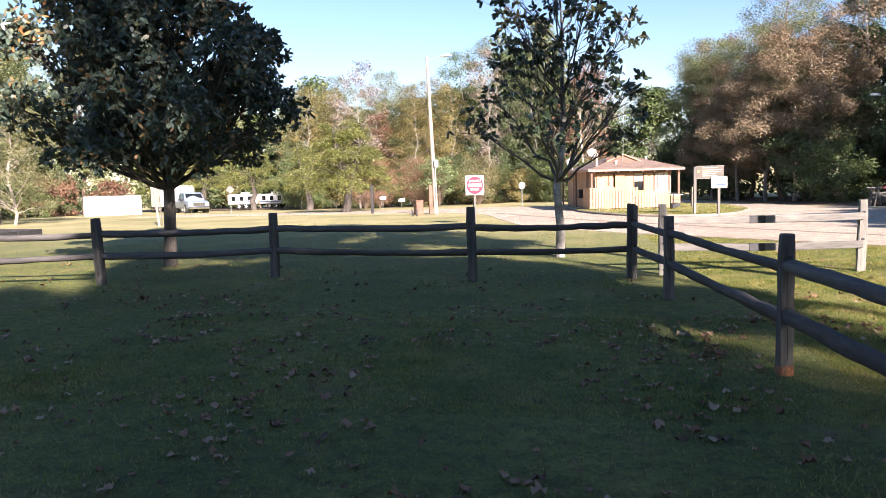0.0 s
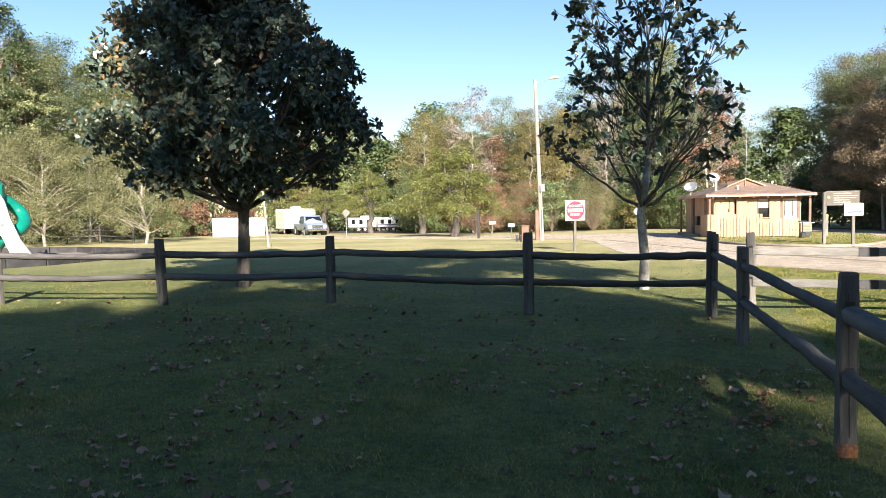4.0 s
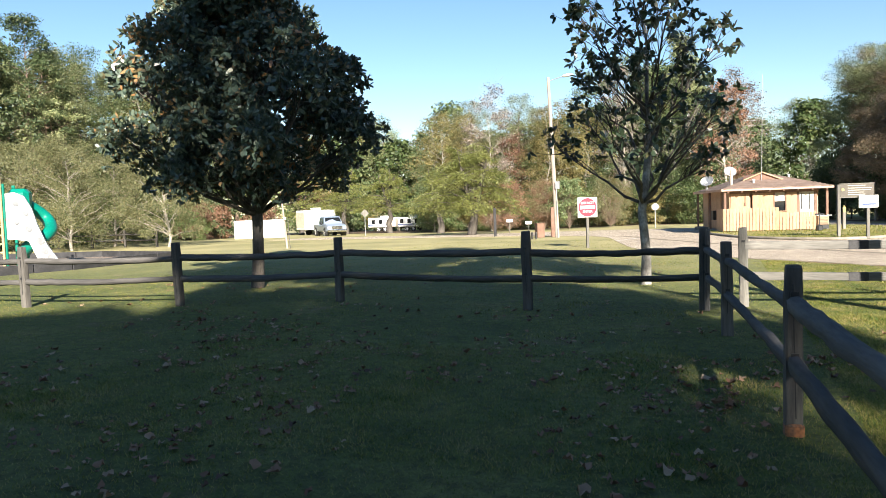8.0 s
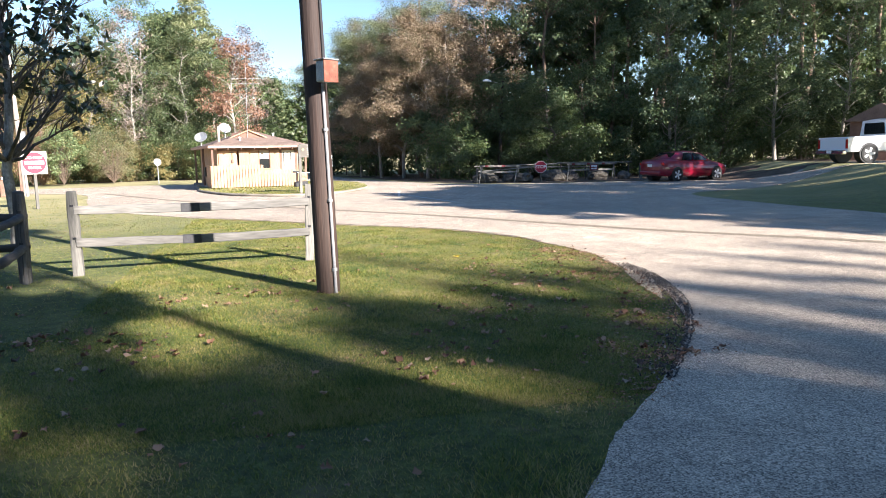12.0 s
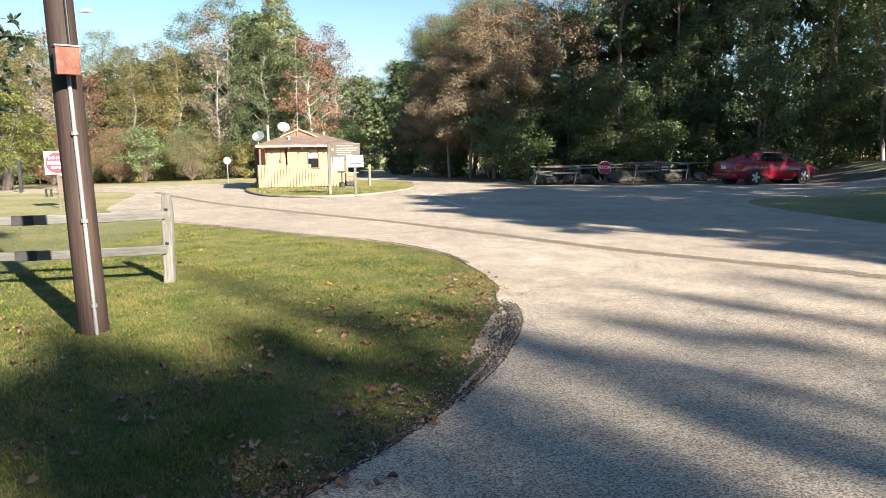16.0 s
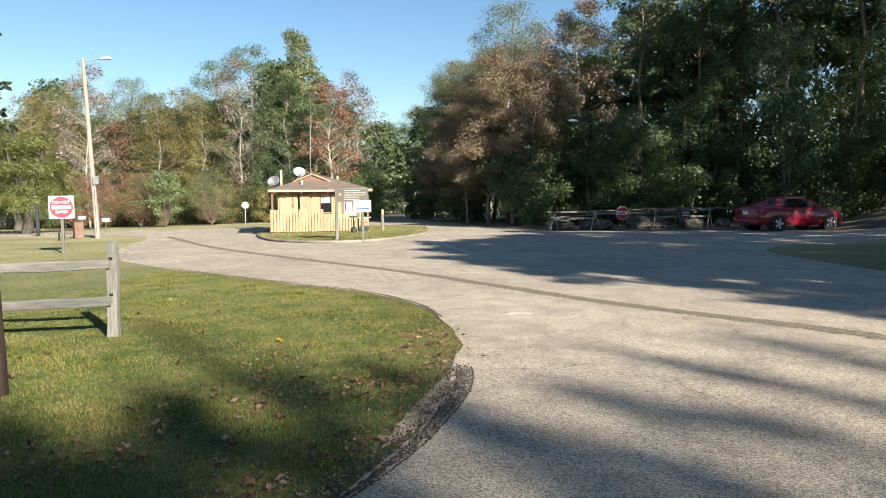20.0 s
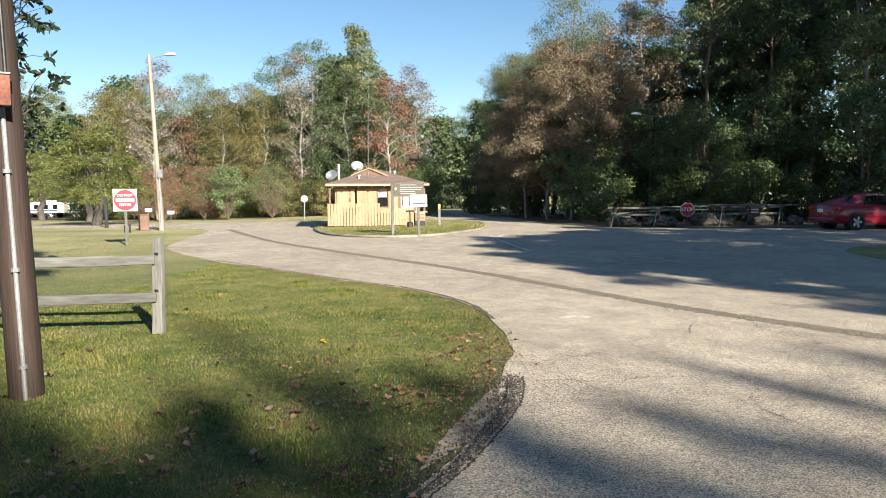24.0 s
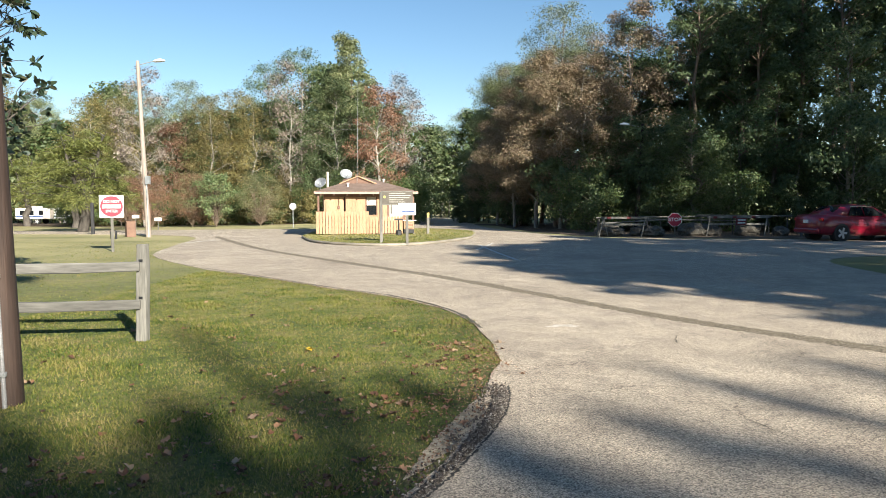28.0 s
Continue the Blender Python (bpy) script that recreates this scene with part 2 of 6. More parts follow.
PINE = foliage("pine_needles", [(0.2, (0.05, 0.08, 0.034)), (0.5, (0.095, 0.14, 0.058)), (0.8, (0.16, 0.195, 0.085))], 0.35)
# paler copy of the pine needles: the sunlit look is put into the colour
WPINE = foliage("sunlit_tone_pine_needles", [(0.2, (0.14, 0.17, 0.075)), (0.5, (0.245, 0.275, 0.13)), (0.8, (0.36, 0.365, 0.19))], 0.45)
OAKG = foliage("green_leaves", [(0.2, (0.055, 0.09, 0.032)), (0.5, (0.10, 0.145, 0.05)), (0.8, (0.165, 0.19, 0.068))], 0.45)
LGRN = foliage("light_green_leaves", [(0.2, (0.09, 0.13, 0.058)), (0.5, (0.15, 0.20, 0.09)), (0.8, (0.24, 0.275, 0.125))], 0.45)
YELL = foliage("yellowing_leaves", [(0.2, (0.14, 0.135, 0.05)), (0.5, (0.235, 0.205, 0.08)), (0.8, (0.34, 0.265, 0.105))], 0.45)
BRON = foliage("bronze_leaves", [(0.2, (0.125, 0.115, 0.06)), (0.42, (0.21, 0.165, 0.1)), (0.62, (0.285, 0.205, 0.135)), (0.85, (0.37, 0.285, 0.2))], 0.42)
RUSS = foliage("russet_leaves", [(0.2, (0.14, 0.07, 0.045)), (0.5, (0.23, 0.125, 0.08)), (0.8, (0.31, 0.19, 0.12))], 0.4)
GREY = foliage("grey_twigs", [(0.2, (0.15, 0.115, 0.09)), (0.5, (0.22, 0.175, 0.14)), (0.8, (0.29, 0.235, 0.19))], 0.15)
CEDAR = foliage("cedar_sprays", [(0.2, (0.1, 0.13, 0.036)), (0.5, (0.22, 0.245, 0.066)), (0.8, (0.36, 0.37, 0.115))])
OLIVE = foliage("olive_leaves", [(0.2, (0.1, 0.11, 0.048)), (0.5, (0.19, 0.195, 0.09)), (0.8, (0.28, 0.265, 0.135))])
MAGN = foliage("magnolia_leaves", [(0.2, (0.055, 0.084, 0.07)), (0.55, (0.085, 0.122, 0.088)), (0.72, (0.125, 0.14, 0.08)), (0.82, (0.4, 0.2, 0.08))], 0.12, 0.28, 0.1)
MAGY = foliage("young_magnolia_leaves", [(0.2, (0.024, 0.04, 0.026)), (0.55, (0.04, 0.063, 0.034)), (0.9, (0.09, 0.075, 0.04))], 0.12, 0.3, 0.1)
BLADE = foliage("grass_blades", [(0.24, (0.03, 0.07, 0.011)), (0.4, (0.095, 0.145, 0.022)), (0.54, (0.215, 0.235, 0.04)), (0.68, (0.36, 0.305, 0.095)), (0.84, (0.43, 0.32, 0.165))], 0.45, 0.65, 0.0, 0.36, 0.76, 1.7)
DEAD = foliage("dead_leaves", [(0.1, (0.1, 0.05, 0.03)), (0.42, (0.24, 0.115, 0.06)), (0.7, (0.34, 0.19, 0.11)), (0.95, (0.44, 0.31, 0.2))], 0.2, 0.6, 0.0, 0.9, 0.1)


# ---- mesh helpers ----
def ground_z(x, y):
    """Height of the ground: level here, falling gently away, rising to the drive."""
    y = min(y, 120.0)
    u = min(max(0.0, x - 0.45 * (y - 20) - 19.5), 5.6)
    return -0.006 * max(0.0, y - 10) - 0.012 * max(0.0, y - 40) * min(1.0, max(0.0, (-x - 5) / 15)) + 0.027 * u * u


def on_ground(x, y, rz=0.0, up=0.0):
    return pose(x, y, ground_z(x, y) + up, 0, 0, rz)


def finish(name, me, mat, parent=None, label="", at=None, smooth=False):
    if mat:
        me.materials.append(mat)
    if smooth:
        me.polygons.foreach_set("use_smooth", [True] * len(me.polygons))
    ob = new(name, me)
    if parent:
        ob.parent = parent
    if at is not None:
        ob.matrix_basis = at
    if label:
        tagged(ob, label)
    return ob


def part(name, bm, mat, parent=None, label="", at=None, smooth=False):
    me = bpy.data.meshes.new(name)
    bm.to_mesh(me)
    bm.free()
    return finish(name, me, mat, parent, label, at, smooth)


def thing(name, label, category, at, group="", kind=""):
    ob = new(name)
    ob.empty_display_size = 0.2
    ob.matrix_basis = at
    return tagged(ob, label, category, group, kind)


def box(bm, x, y, z, sx, sy, sz, bevel=0.0, rot=None, segments=1):
    """A box with its centre at x, y, z; bevelled edges."""
    m = Matrix.Translation((x, y, z)) @ (rot or Matrix()) @ Matrix.Diagonal((sx, sy, sz, 1))
    made = bmesh.ops.create_cube(bm, size=1, matrix=m)["verts"]
    if bevel:
        edges = list({e for v in made for e in v.link_edges})
        bmesh.ops.bevel(bm, geom=edges, offset=bevel, segments=segments, affect="EDGES", profile=0.6)
    return bm


def boxed(name, size, at, mat, parent, label="", bevel=0.006, rot=None):
    return part(name, box(bmesh.new(), *at, *size, bevel, rot), mat, parent, label)


def rod(bm, a, b, r1, r2=None, sides=10, caps=True):
    a, b = Vector(a), Vector(b)
    d = b - a
    m = Matrix.Translation((a + b) / 2) @ d.to_track_quat("Z", "Y").to_matrix().to_4x4()
    bmesh.ops.create_cone(bm, cap_ends=caps, segments=sides, radius1=r1, radius2=r1 if r2 is None else r2, depth=d.length, matrix=m)
    return bm


def rodded(name, a, b, r, mat, parent, label="", r2=None, sides=10):
    return part(name, rod(bmesh.new(), a, b, r, r2, sides), mat, parent, label, smooth=False)


def array_mesh(name, verts, faces):
    """A mesh from numpy arrays; all faces have as many corners."""
    me = bpy.data.meshes.new(name)
    n, k = faces.shape
    me.vertices.add(len(verts))
    me.vertices.foreach_set("co", np.ascontiguousarray(verts, dtype=np.float32).ravel())
    me.loops.add(n * k)
    me.loops.foreach_set("vertex_index", np.ascontiguousarray(faces, dtype=np.int32).ravel())
    me.polygons.add(n)
    me.polygons.foreach_set("loop_start", np.arange(0, n * k, k, dtype=np.int32))
    me.update(calc_edges=True)
    return me


class Tubes:
    """Tapered tubes gathered into one mesh."""

    def __init__(self):
        self.v, self.f, self.n = [], [], 0

    def add(self, pts, radii, sides=6):
        pts = np.asarray(pts, float)
        t = np.gradient(pts, axis=0)
        t /= np.linalg.norm(t, axis=1)[:, None] + 1e-9
        ref = np.array([0.31, 0.17, 0.93]) if abs(t[0][2]) < 0.9 else np.array([0.95, 0.2, 0.1])
        u = np.cross(t, ref)
        u /= np.linalg.norm(u, axis=1)[:, None] + 1e-9
        w = np.cross(t, u)
        a = np.linspace(0, 2 * np.pi, sides, endpoint=False)
        ring = pts[:, None] + np.asarray(radii)[:, None, None] * (np.cos(a)[None, :, None] * u[:, None] + np.sin(a)[None, :, None] * w[:, None])
        self.v.append(ring.reshape(-1, 3))
        for i in range(len(pts) - 1):
            for j in range(sides):
                p, q = self.n + i * sides + j, self.n + i * sides + (j + 1) % sides
                self.f.append((p, q, q + sides, p + sides))
        self.n += len(pts) * sides

    def mesh(self, name):
        return array_mesh(name, np.concatenate(self.v), np.array(self.f))


def bent(rng, a, b, sag=0.0, wander=0.12, steps=5):
    a, b = np.asarray(a, float), np.asarray(b, float)
    k = np.linspace(0, 1, steps)[:, None]
    p = a + (b - a) * k
    length = np.linalg.norm(b - a)
    p[1:-1] += rng.normal(0, wander * length * 0.35, (steps - 2, 3))
    p[:, 2] += sag * length * (k[:, 0] * (1 - k[:, 0])) * 4
    return p


def leaf_mesh(name, rng, centres, size, long=1.6, flat=0.5, spread=0.35, droop=0.0, out=None, face=None, oval=False):
    """One folded, pointed leaf at each centre."""
    n = len(centres)
    nrm = rng.normal(0, 1, (n, 3))
    nrm[:, 2] = np.abs(nrm[:, 2]) * (0.5 + flat)
    if face is not None:
        nrm = nrm * 0.75 + face
    nrm /= np.linalg.norm(nrm, axis=1)[:, None]
    d = rng.normal(0, 1, (n, 3)) if out is None else out + rng.normal(0, 0.5, (n, 3))
    d[:, 2] -= droop
    d -= nrm * np.sum(d * nrm, axis=1)[:, None]
    d /= np.linalg.norm(d, axis=1)[:, None] + 1e-9
    s = np.cross(nrm, d)
    length = size * long * rng.uniform(0.6, 1.25, n)[:, None]
    wide = size * rng.uniform(0.6, 1.2, n)[:, None] * 0.5
    mid = centres + d * length * 0.45
    v = np.stack([centres, mid + s * wide + nrm * wide * spread, centres + d * length - nrm * length * 0.08, mid - s * wide + nrm * wide * spread], axis=1).reshape(-1, 3)
    if oval:
        low, high = centres + d * length * 0.25, centres + d * length * 0.75
        v = np.stack([centres, low + s * wide * 0.85, high + s * wide * 0.8 - nrm * length * 0.03, centres + d * length - nrm * length * 0.08, high - s * wide * 0.8 - nrm * length * 0.03, low - s * wide * 0.85], axis=1).reshape(-1, 3)
        return array_mesh(name, v, np.arange(6 * n).reshape(n, 6))
    f = np.arange(4 * n).reshape(n, 4)
    return array_mesh(name, v, f)


# ---- trees ----
def tree(name, seed, height, width, kind, leaves, bark, label, category="tree", count=8000, size=0.2, bare=0.25, trunk=0.16, clumps=60, at=None):
    """A tapered trunk with limbs, and a crown of clumped leaves with an uneven outline and gaps."""
    rng = np.random.default_rng(seed)
    root = thing(name, label, category, at or Matrix())
    t = Tubes()
    lean = rng.normal(0, 0.025, 2) * height
    tip = np.array([lean[0], lean[1], height * 0.94])
    spine = bent(rng, (0, 0, -0.15), tip, 0, 0.04, 8)
    t.add(spine, np.linspace(1, 0.12, 8) ** 1.1 * trunk, 8)
    cs, rs = [], []
    for i in range(clumps):
        k = rng.uniform(0, 1) ** (0.8 if kind != "pine" else 0.75)
        z = height * (bare + (1 - bare) * k)
        if kind == "pine":
            prof = (0.35 + 0.65 * math.sin(math.pi * min(1, k * 0.92 + 0.12))) * (1.0 if k < 0.75 else 0.75)
        elif kind == "cone":
            prof = 1.05 - 0.95 * k
        elif kind == "vase":
            prof = 0.2 + 0.8 * math.sin(math.pi * (0.12 + 0.74 * k))
        else:
            prof = max(0.25, math.sin(math.pi * (0.13 + 0.8 * k)) ** 0.7)
        ang, rad = rng.uniform(0, 2 * math.pi), width * 0.5 * prof * math.sqrt(rng.uniform(0.12, 1)) * rng.uniform(0.8, 1.15)
        cx = np.interp(z, spine[:, 2], spine[:, 0])
        cy = np.interp(z, spine[:, 2], spine[:, 1])
        p = np.array([cx + rad * math.cos(ang), cy + rad * math.sin(ang), z])
        cs.append(p)
        rs.append(width * rng.uniform(0.07, 0.15) * (0.8 if kind == "pine" else 1))
        if i % (1 if kind in ("bare", "vase") else 2) == 0:
            z0 = max(height * 0.1, z - rad * (0.55 if kind != "vase" else 2.0) - 0.1)
            if kind == "vase":
                z0 = 0.05 + 0.1 * rng.random()
            s = np.array([np.interp(z0, spine[:, 2], spine[:, 0]), np.interp(z0, spine[:, 2], spine[:, 1]), z0])
            r0 = trunk * (0.34 if kind != "vase" else 0.5) * (1.05 - 0.8 * z0 / height)
            t.add(bent(rng, s, p, 0.05, 0.1, 5), np.linspace(r0, r0 * 0.2, 5), 5)
            if kind == "bare":
                for _ in range(7):
                    q = p + rng.normal(0, 1, 3) * width * 0.13 + np.array([0, 0, width * 0.08])
                    w = bent(rng, s + (p - s) * rng.uniform(0.4, 1), q, 0.05, 0.2, 4)
                    t.add(w, np.linspace(r0 * 0.3, r0 * 0.1, 4), 3)
    if kind == "bare":
        count //= 4
    cs, rs = np.array(cs), np.array(rs)
    pick = rng.integers(0, clumps, count)
    off = rng.normal(0, 1, (count, 3))
    off /= np.linalg.norm(off, axis=1)[:, None]
    off *= (rng.uniform(0, 1, count) ** 0.45)[:, None]
    squash = np.array([1.15, 1.15, 0.62 if kind in ("pine", "layer") else 0.85])
    pts = cs[pick] + off * rs[pick][:, None] * squash
    pts[:, 2] = np.maximum(pts[:, 2], 0.05)
    finish("trunk", t.mesh("trunk"), bark, root, smooth=True)
    long = 2.6 if kind == "pine" else 1.5
    finish("crown", leaf_mesh("crown", rng, pts, size * (0.55 if kind == "pine" else 1), long, 0.4, 0.3, face=off * 0.8 + (pts - spine.mean(0)) / width * 0.6), leaves, root)
    return root


def shape(points, closed=False, steps=6):
    """A smooth line through plan points."""
    pts = [Vector(p) for p in points]
    n, res = len(pts), []
    for i in range(n if closed else n - 1):
        p0, p1 = pts[(i - 1) % n] if closed or i else pts[0], pts[i]
        p2, p3 = pts[(i + 1) % n], pts[(i + 2) % n] if closed or i + 2 < n else pts[-1]
        for k in range(steps):
            u = k / steps
            res.append(0.5 * ((2 * p1) + (p2 - p0) * u + (2 * p0 - 5 * p1 + 4 * p2 - p3) * u * u + (3 * p1 - p0 - 3 * p2 + p3) * u ** 3))
    return res if closed else res + [pts[-1]]


def inside(x, y, poly):
    hit, j = False, len(poly) - 1
    for i in range(len(poly)):
        (xi, yi), (xj, yj) = poly[i][:2], poly[j][:2]
        if (yi > y) != (yj > y) and x < (xj - xi) * (y - yi) / (yj - yi) + xi:
            hit = not hit
        j = i
    return hit


def sheet(name, outline, lift, mat, label, kind="structure", cell=2.0, skirt=0.0):
    """A flat-lying sheet over the ground, cut so that it follows the ground's height."""
    bm = bmesh.new()
    vs = [bm.verts.new((p[0], p[1], 0)) for p in outline]
    f = bm.faces.new(vs)
    if f.normal.z < 0:
        f.normal_flip()
    xs, ys = [p[0] for p in outline], [p[1] for p in outline]
    for axis, lo, hi in ((0, min(xs), max(xs)), (1, min(ys), max(ys))):
        k = lo + cell
        while k < hi:
            co, no = [0, 0, 0], [0, 0, 0]
            co[axis], no[axis] = k, 1
            bmesh.ops.bisect_plane(bm, geom=bm.verts[:] + bm.edges[:] + bm.faces[:], plane_co=co, plane_no=no)
            k += cell
    rim = [e for e in bm.edges if e.is_boundary]
    for v in bm.verts:
        v.co.z = ground_z(v.co.x, v.co.y) + lift
    if skirt:
        low = bmesh.ops.extrude_edge_only(bm, edges=rim)["geom"]
        for v in low:
            if isinstance(v, bmesh.types.BMVert):
                v.co.z -= skirt
    bmesh.ops.recalc_face_normals(bm, faces=bm.faces[:])
    return tagged(part(name, bm, mat), label, name.replace("_", " "), kind=kind)


# ---- ground and roads ----
axis_x = np.concatenate([np.linspace(-900, -90, 12), np.linspace(-85, 75, 161), np.linspace(85, 900, 12)])
axis_y = np.concatenate([np.linspace(-900, -60, 10), np.linspace(-55, 125, 181), np.linspace(140, 1500, 12)])
gx, gy = np.meshgrid(axis_x, axis_y)
gz = np.vectorize(ground_z)(gx, gy)
nx, ny = len(axis_x), len(axis_y)
idx = np.arange(nx * ny).reshape(ny, nx)
quads = np.stack([idx[:-1, :-1], idx[:-1, 1:], idx[1:, 1:], idx[1:, :-1]], axis=-1).reshape(-1, 4)
ground = finish("ground", array_mesh("ground", np.stack([gx, gy, gz], -1).reshape(-1, 3), quads), M_LAWN, smooth=True)
tagged(ground, "short mown lawn with tan and green patches", "ground", kind="structure")
LAWN_EDGE = [(-30, 43.5), (-14, 41.5), (-7.5, 39.8), (-4.6, 36.8), (-2.9, 30), (-1.4, 24.7), (1.6, 20.3), (3.1, 18.75), (4.4, 17.35), (5.8, 15.85), (6.92, 14.75), (7.87, 13.16), (8.23, 11.75), (8.38, 10.4), (8.4, 9.85),
             (8.26, 9.25), (8.22, 8.75), (8.14, 8.15), (7.98, 7.5), (7.76, 6.85), (7.35, 6.0), (6.75, 5.1), (6.2, 4.5), (5.45, 3.67), (4.7, 2.5), (4.0, 0.6), (3.2, -3), (2.6, -9)]
FAR_EDGE = [(9.5, -9), (11.5, 0), (15, 7), (17.1, 13), (17.3, 16.5), (17.5, 19.8), (17.9, 22), (18.9, 23.5), (20.6, 24.4), (24, 25.2), (28, 25.8), (38, 26.2), (38, 30.6), (30, 29.8), (26.3, 31), (24.9, 34.5), (15, 36.5), (11.5, 45), (9.5, 58), (8.0, 90), (4.0, 90), (4.5, 62), (2.5, 50.5), (-4, 49.5), (-14, 49), (-30, 50)]
rng0 = np.random.default_rng(5)
edge = shape(LAWN_EDGE, steps=14)
EDGE = [(p.x + 0.05 * noise.noise((p.x * 1.7, p.y * 1.7, 0)) + rng0.normal(0, 0.003), p.y + 0.05 * noise.noise((p.x * 1.7, p.y * 1.7, 5)) + rng0.normal(0, 0.003)) for p in edge]
ROAD = EDGE + [tuple(p) for p in shape(FAR_EDGE, steps=4)]
sheet("road", ROAD, 0.012, M_ROAD, "sun-bleached grey asphalt road with worn aggregate", cell=2.5, skirt=0.03)

M_LITTER = surface("leaf_litter", [(0.3, (0.06, 0.04, 0.026)), (0.5, (0.12, 0.08, 0.05)), (0.72, (0.20, 0.135, 0.085))], 1.4, 30, 0.95, 0, 1.0, 0.03)
LIT = [(24.9, 34.9), (26.0, 29.6), (30.5, 26.9), (38.5, 28), (62, 30), (64, 62), (36, 70), (10.4, 62), (11.0, 56), (12.2, 46), (15.6, 37.2)]
sheet("forest_floor", [tuple(p) for p in shape(LIT, True, 5)], 0.006, M_LITTER, "brown leaf litter under the trees", cell=3.0)
sheet("forest_floor", [tuple(p) for p in shape([(-42, 70), (-26, 66.5), (-12, 63.5), (2, 61), (3.2, 70), (2, 95), (-60, 95), (-62, 72)], True, 5)], 0.006, M_LITTER, "brown leaf litter under the far trees", cell=3.0)

# ---- woods ----
P1 = tree("pine_tree", 1, 17, 6.0, "pine", PINE, M_BARKP, "tall dark green pine with a bare trunk", count=7600, size=0.19, bare=0.46, trunk=0.2, clumps=90, at=on_ground(-46, 30))
P2 = tree("pine_tree", 2, 16, 6.8, "pine", PINE, M_BARKP, "tall dark green pine with a bare trunk", count=8500, size=0.18, bare=0.28, trunk=0.19, clumps=110, at=on_ground(-44, 36))
B1 = tree("oak_tree", 3, 15, 7.5, "round", OAKG, M_BARK, "green broadleaf tree at the wood's edge", count=15000, size=0.1, bare=0.08, clumps=130, at=on_ground(-46, 42))
B6 = tree("oak_tree", 16, 15, 6.6, "round", LGRN, M_BARKW, "pale green broadleaf tree at the wood's edge", count=11500, size=0.115, bare=0.1, clumps=110, at=on_ground(-43, 45))
B2 = tree("yellowing_tree", 4, 15, 6.6, "round", YELL, M_BARKW, "yellowing broadleaf tree at the wood's edge", count=9500, size=0.115, bare=0.08, clumps=100, at=on_ground(-44, 48))
B3 = tree("bronze_tree", 5, 14, 7.6, "round", BRON, M_BARKW, "bronze-leaved autumn oak at the wood's edge", count=23000, size=0.1, bare=0.2, clumps=70, at=on_ground(13.7, 67.8))
B4 = tree("russet_tree", 6, 12, 5.0, "round", RUSS, M_BARKW, "thin russet autumn tree among greener trees", count=5500, size=0.13, bare=0.10, clumps=90, at=on_ground(1, 64))
B5 = tree("bare_tree", 7, 14, 5.4, "bare", GREY, M_BARKW, "half-bare pale-limbed tree with fine twigs", count=14000, size=0.13, bare=0.2, trunk=0.11, clumps=60, at=on_ground(-20, 66))
P3 = tree("pine_tree", 15, 16, 6.2, "pine", WPINE, M_BARKP, "tall pine at the wood's edge, sunlit tone put into its colour", count=12500, size=0.19, bare=0.16, trunk=0.19, clumps=150, at=on_ground(-45, 33))
U1 = tree("bush", 8, 3.6, 5.0, "round", OAKG, M_BARK, "green bush at the foot of the wood", "bush", count=6500, size=0.095, bare=0.02, trunk=0.05, clumps=50, at=on_ground(-2, 63))
U2 = tree("bush", 9, 3.2, 4.5, "round", YELL, M_BARK, "yellow-green bush at the foot of the wood", "bush", count=5200, size=0.1, bare=0.02, trunk=0.05, clumps=46, at=on_ground(-8, 64))
U3 = tree("bush", 10, 4.5, 5.0, "round", PINE, M_BARK, "dark evergreen bush at the foot of the wood", "bush", count=5000, size=0.12, bare=0.02, trunk=0.05, clumps=54, at=on_ground(15, 47))
U4 = tree("orange_bush", 12, 3.4, 4.2, "vase", RUSS, M_TWIG, "orange autumn bush at the foot of the wood", "bush", count=3600, size=0.13, bare=0.08, trunk=0.03, clumps=60, at=on_ground(-44.5, 55))
V1 = tree("crepe_myrtle", 11, 4.0, 3.4, "vase", RUSS, M_TWIG, "oval crepe myrtle with dense russet twigs", "shrub", count=9000, size=0.055, bare=0.14, trunk=0.026, clumps=120, at=on_ground(-15.9, 58))
V2 = tree("crepe_myrtle", 13, 4.0, 3.8, "vase", OLIVE, M_TWIG, "oval crepe myrtle with thin tan twigs", "shrub", count=7500, size=0.055, bare=0.14, trunk=0.026, clumps=120, at=on_ground(-7.5, 58.5))
tree("small_tree", 14, 4.0, 3.4, "vase", LGRN, M_TWIG, "small yellow-green tree with pale stems", "tree", count=3200, size=0.11, bare=0.2, trunk=0.03, clumps=60, at=on_ground(-10.6, 57.5))
T1 = tree("sapling", 17, 6, 4.6, "round", LGRN, M_BARKW, "young green tree in the understorey", count=6200, size=0.105, bare=0.03, trunk=0.06, clumps=70, at=on_ground(-26, 66))
T2 = tree("sapling", 18, 6, 4.4, "round", YELL, M_BARKW, "young yellowing tree in the understorey", count=5800, size=0.105, bare=0.03, trunk=0.06, clumps=70, at=on_ground(-26, 72))
T3 = tree("sapling", 19, 6, 5.0, "round", PINE, M_BARK, "young dark green tree in the understorey", count=6500, size=0.105, bare=0.03, trunk=0.06, clumps=60, at=on_ground(20, 45))
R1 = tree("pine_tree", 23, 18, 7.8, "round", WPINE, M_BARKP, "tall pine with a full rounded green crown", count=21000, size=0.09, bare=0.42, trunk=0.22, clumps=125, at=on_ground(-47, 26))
B7 = tree("oak_tree", 20, 15, 8.0, "round", OAKG, M_BARK, "dense dark tree deeper in the wood", count=4200, size=0.42, bare=0.04, clumps=170, at=on_ground(30, 56))
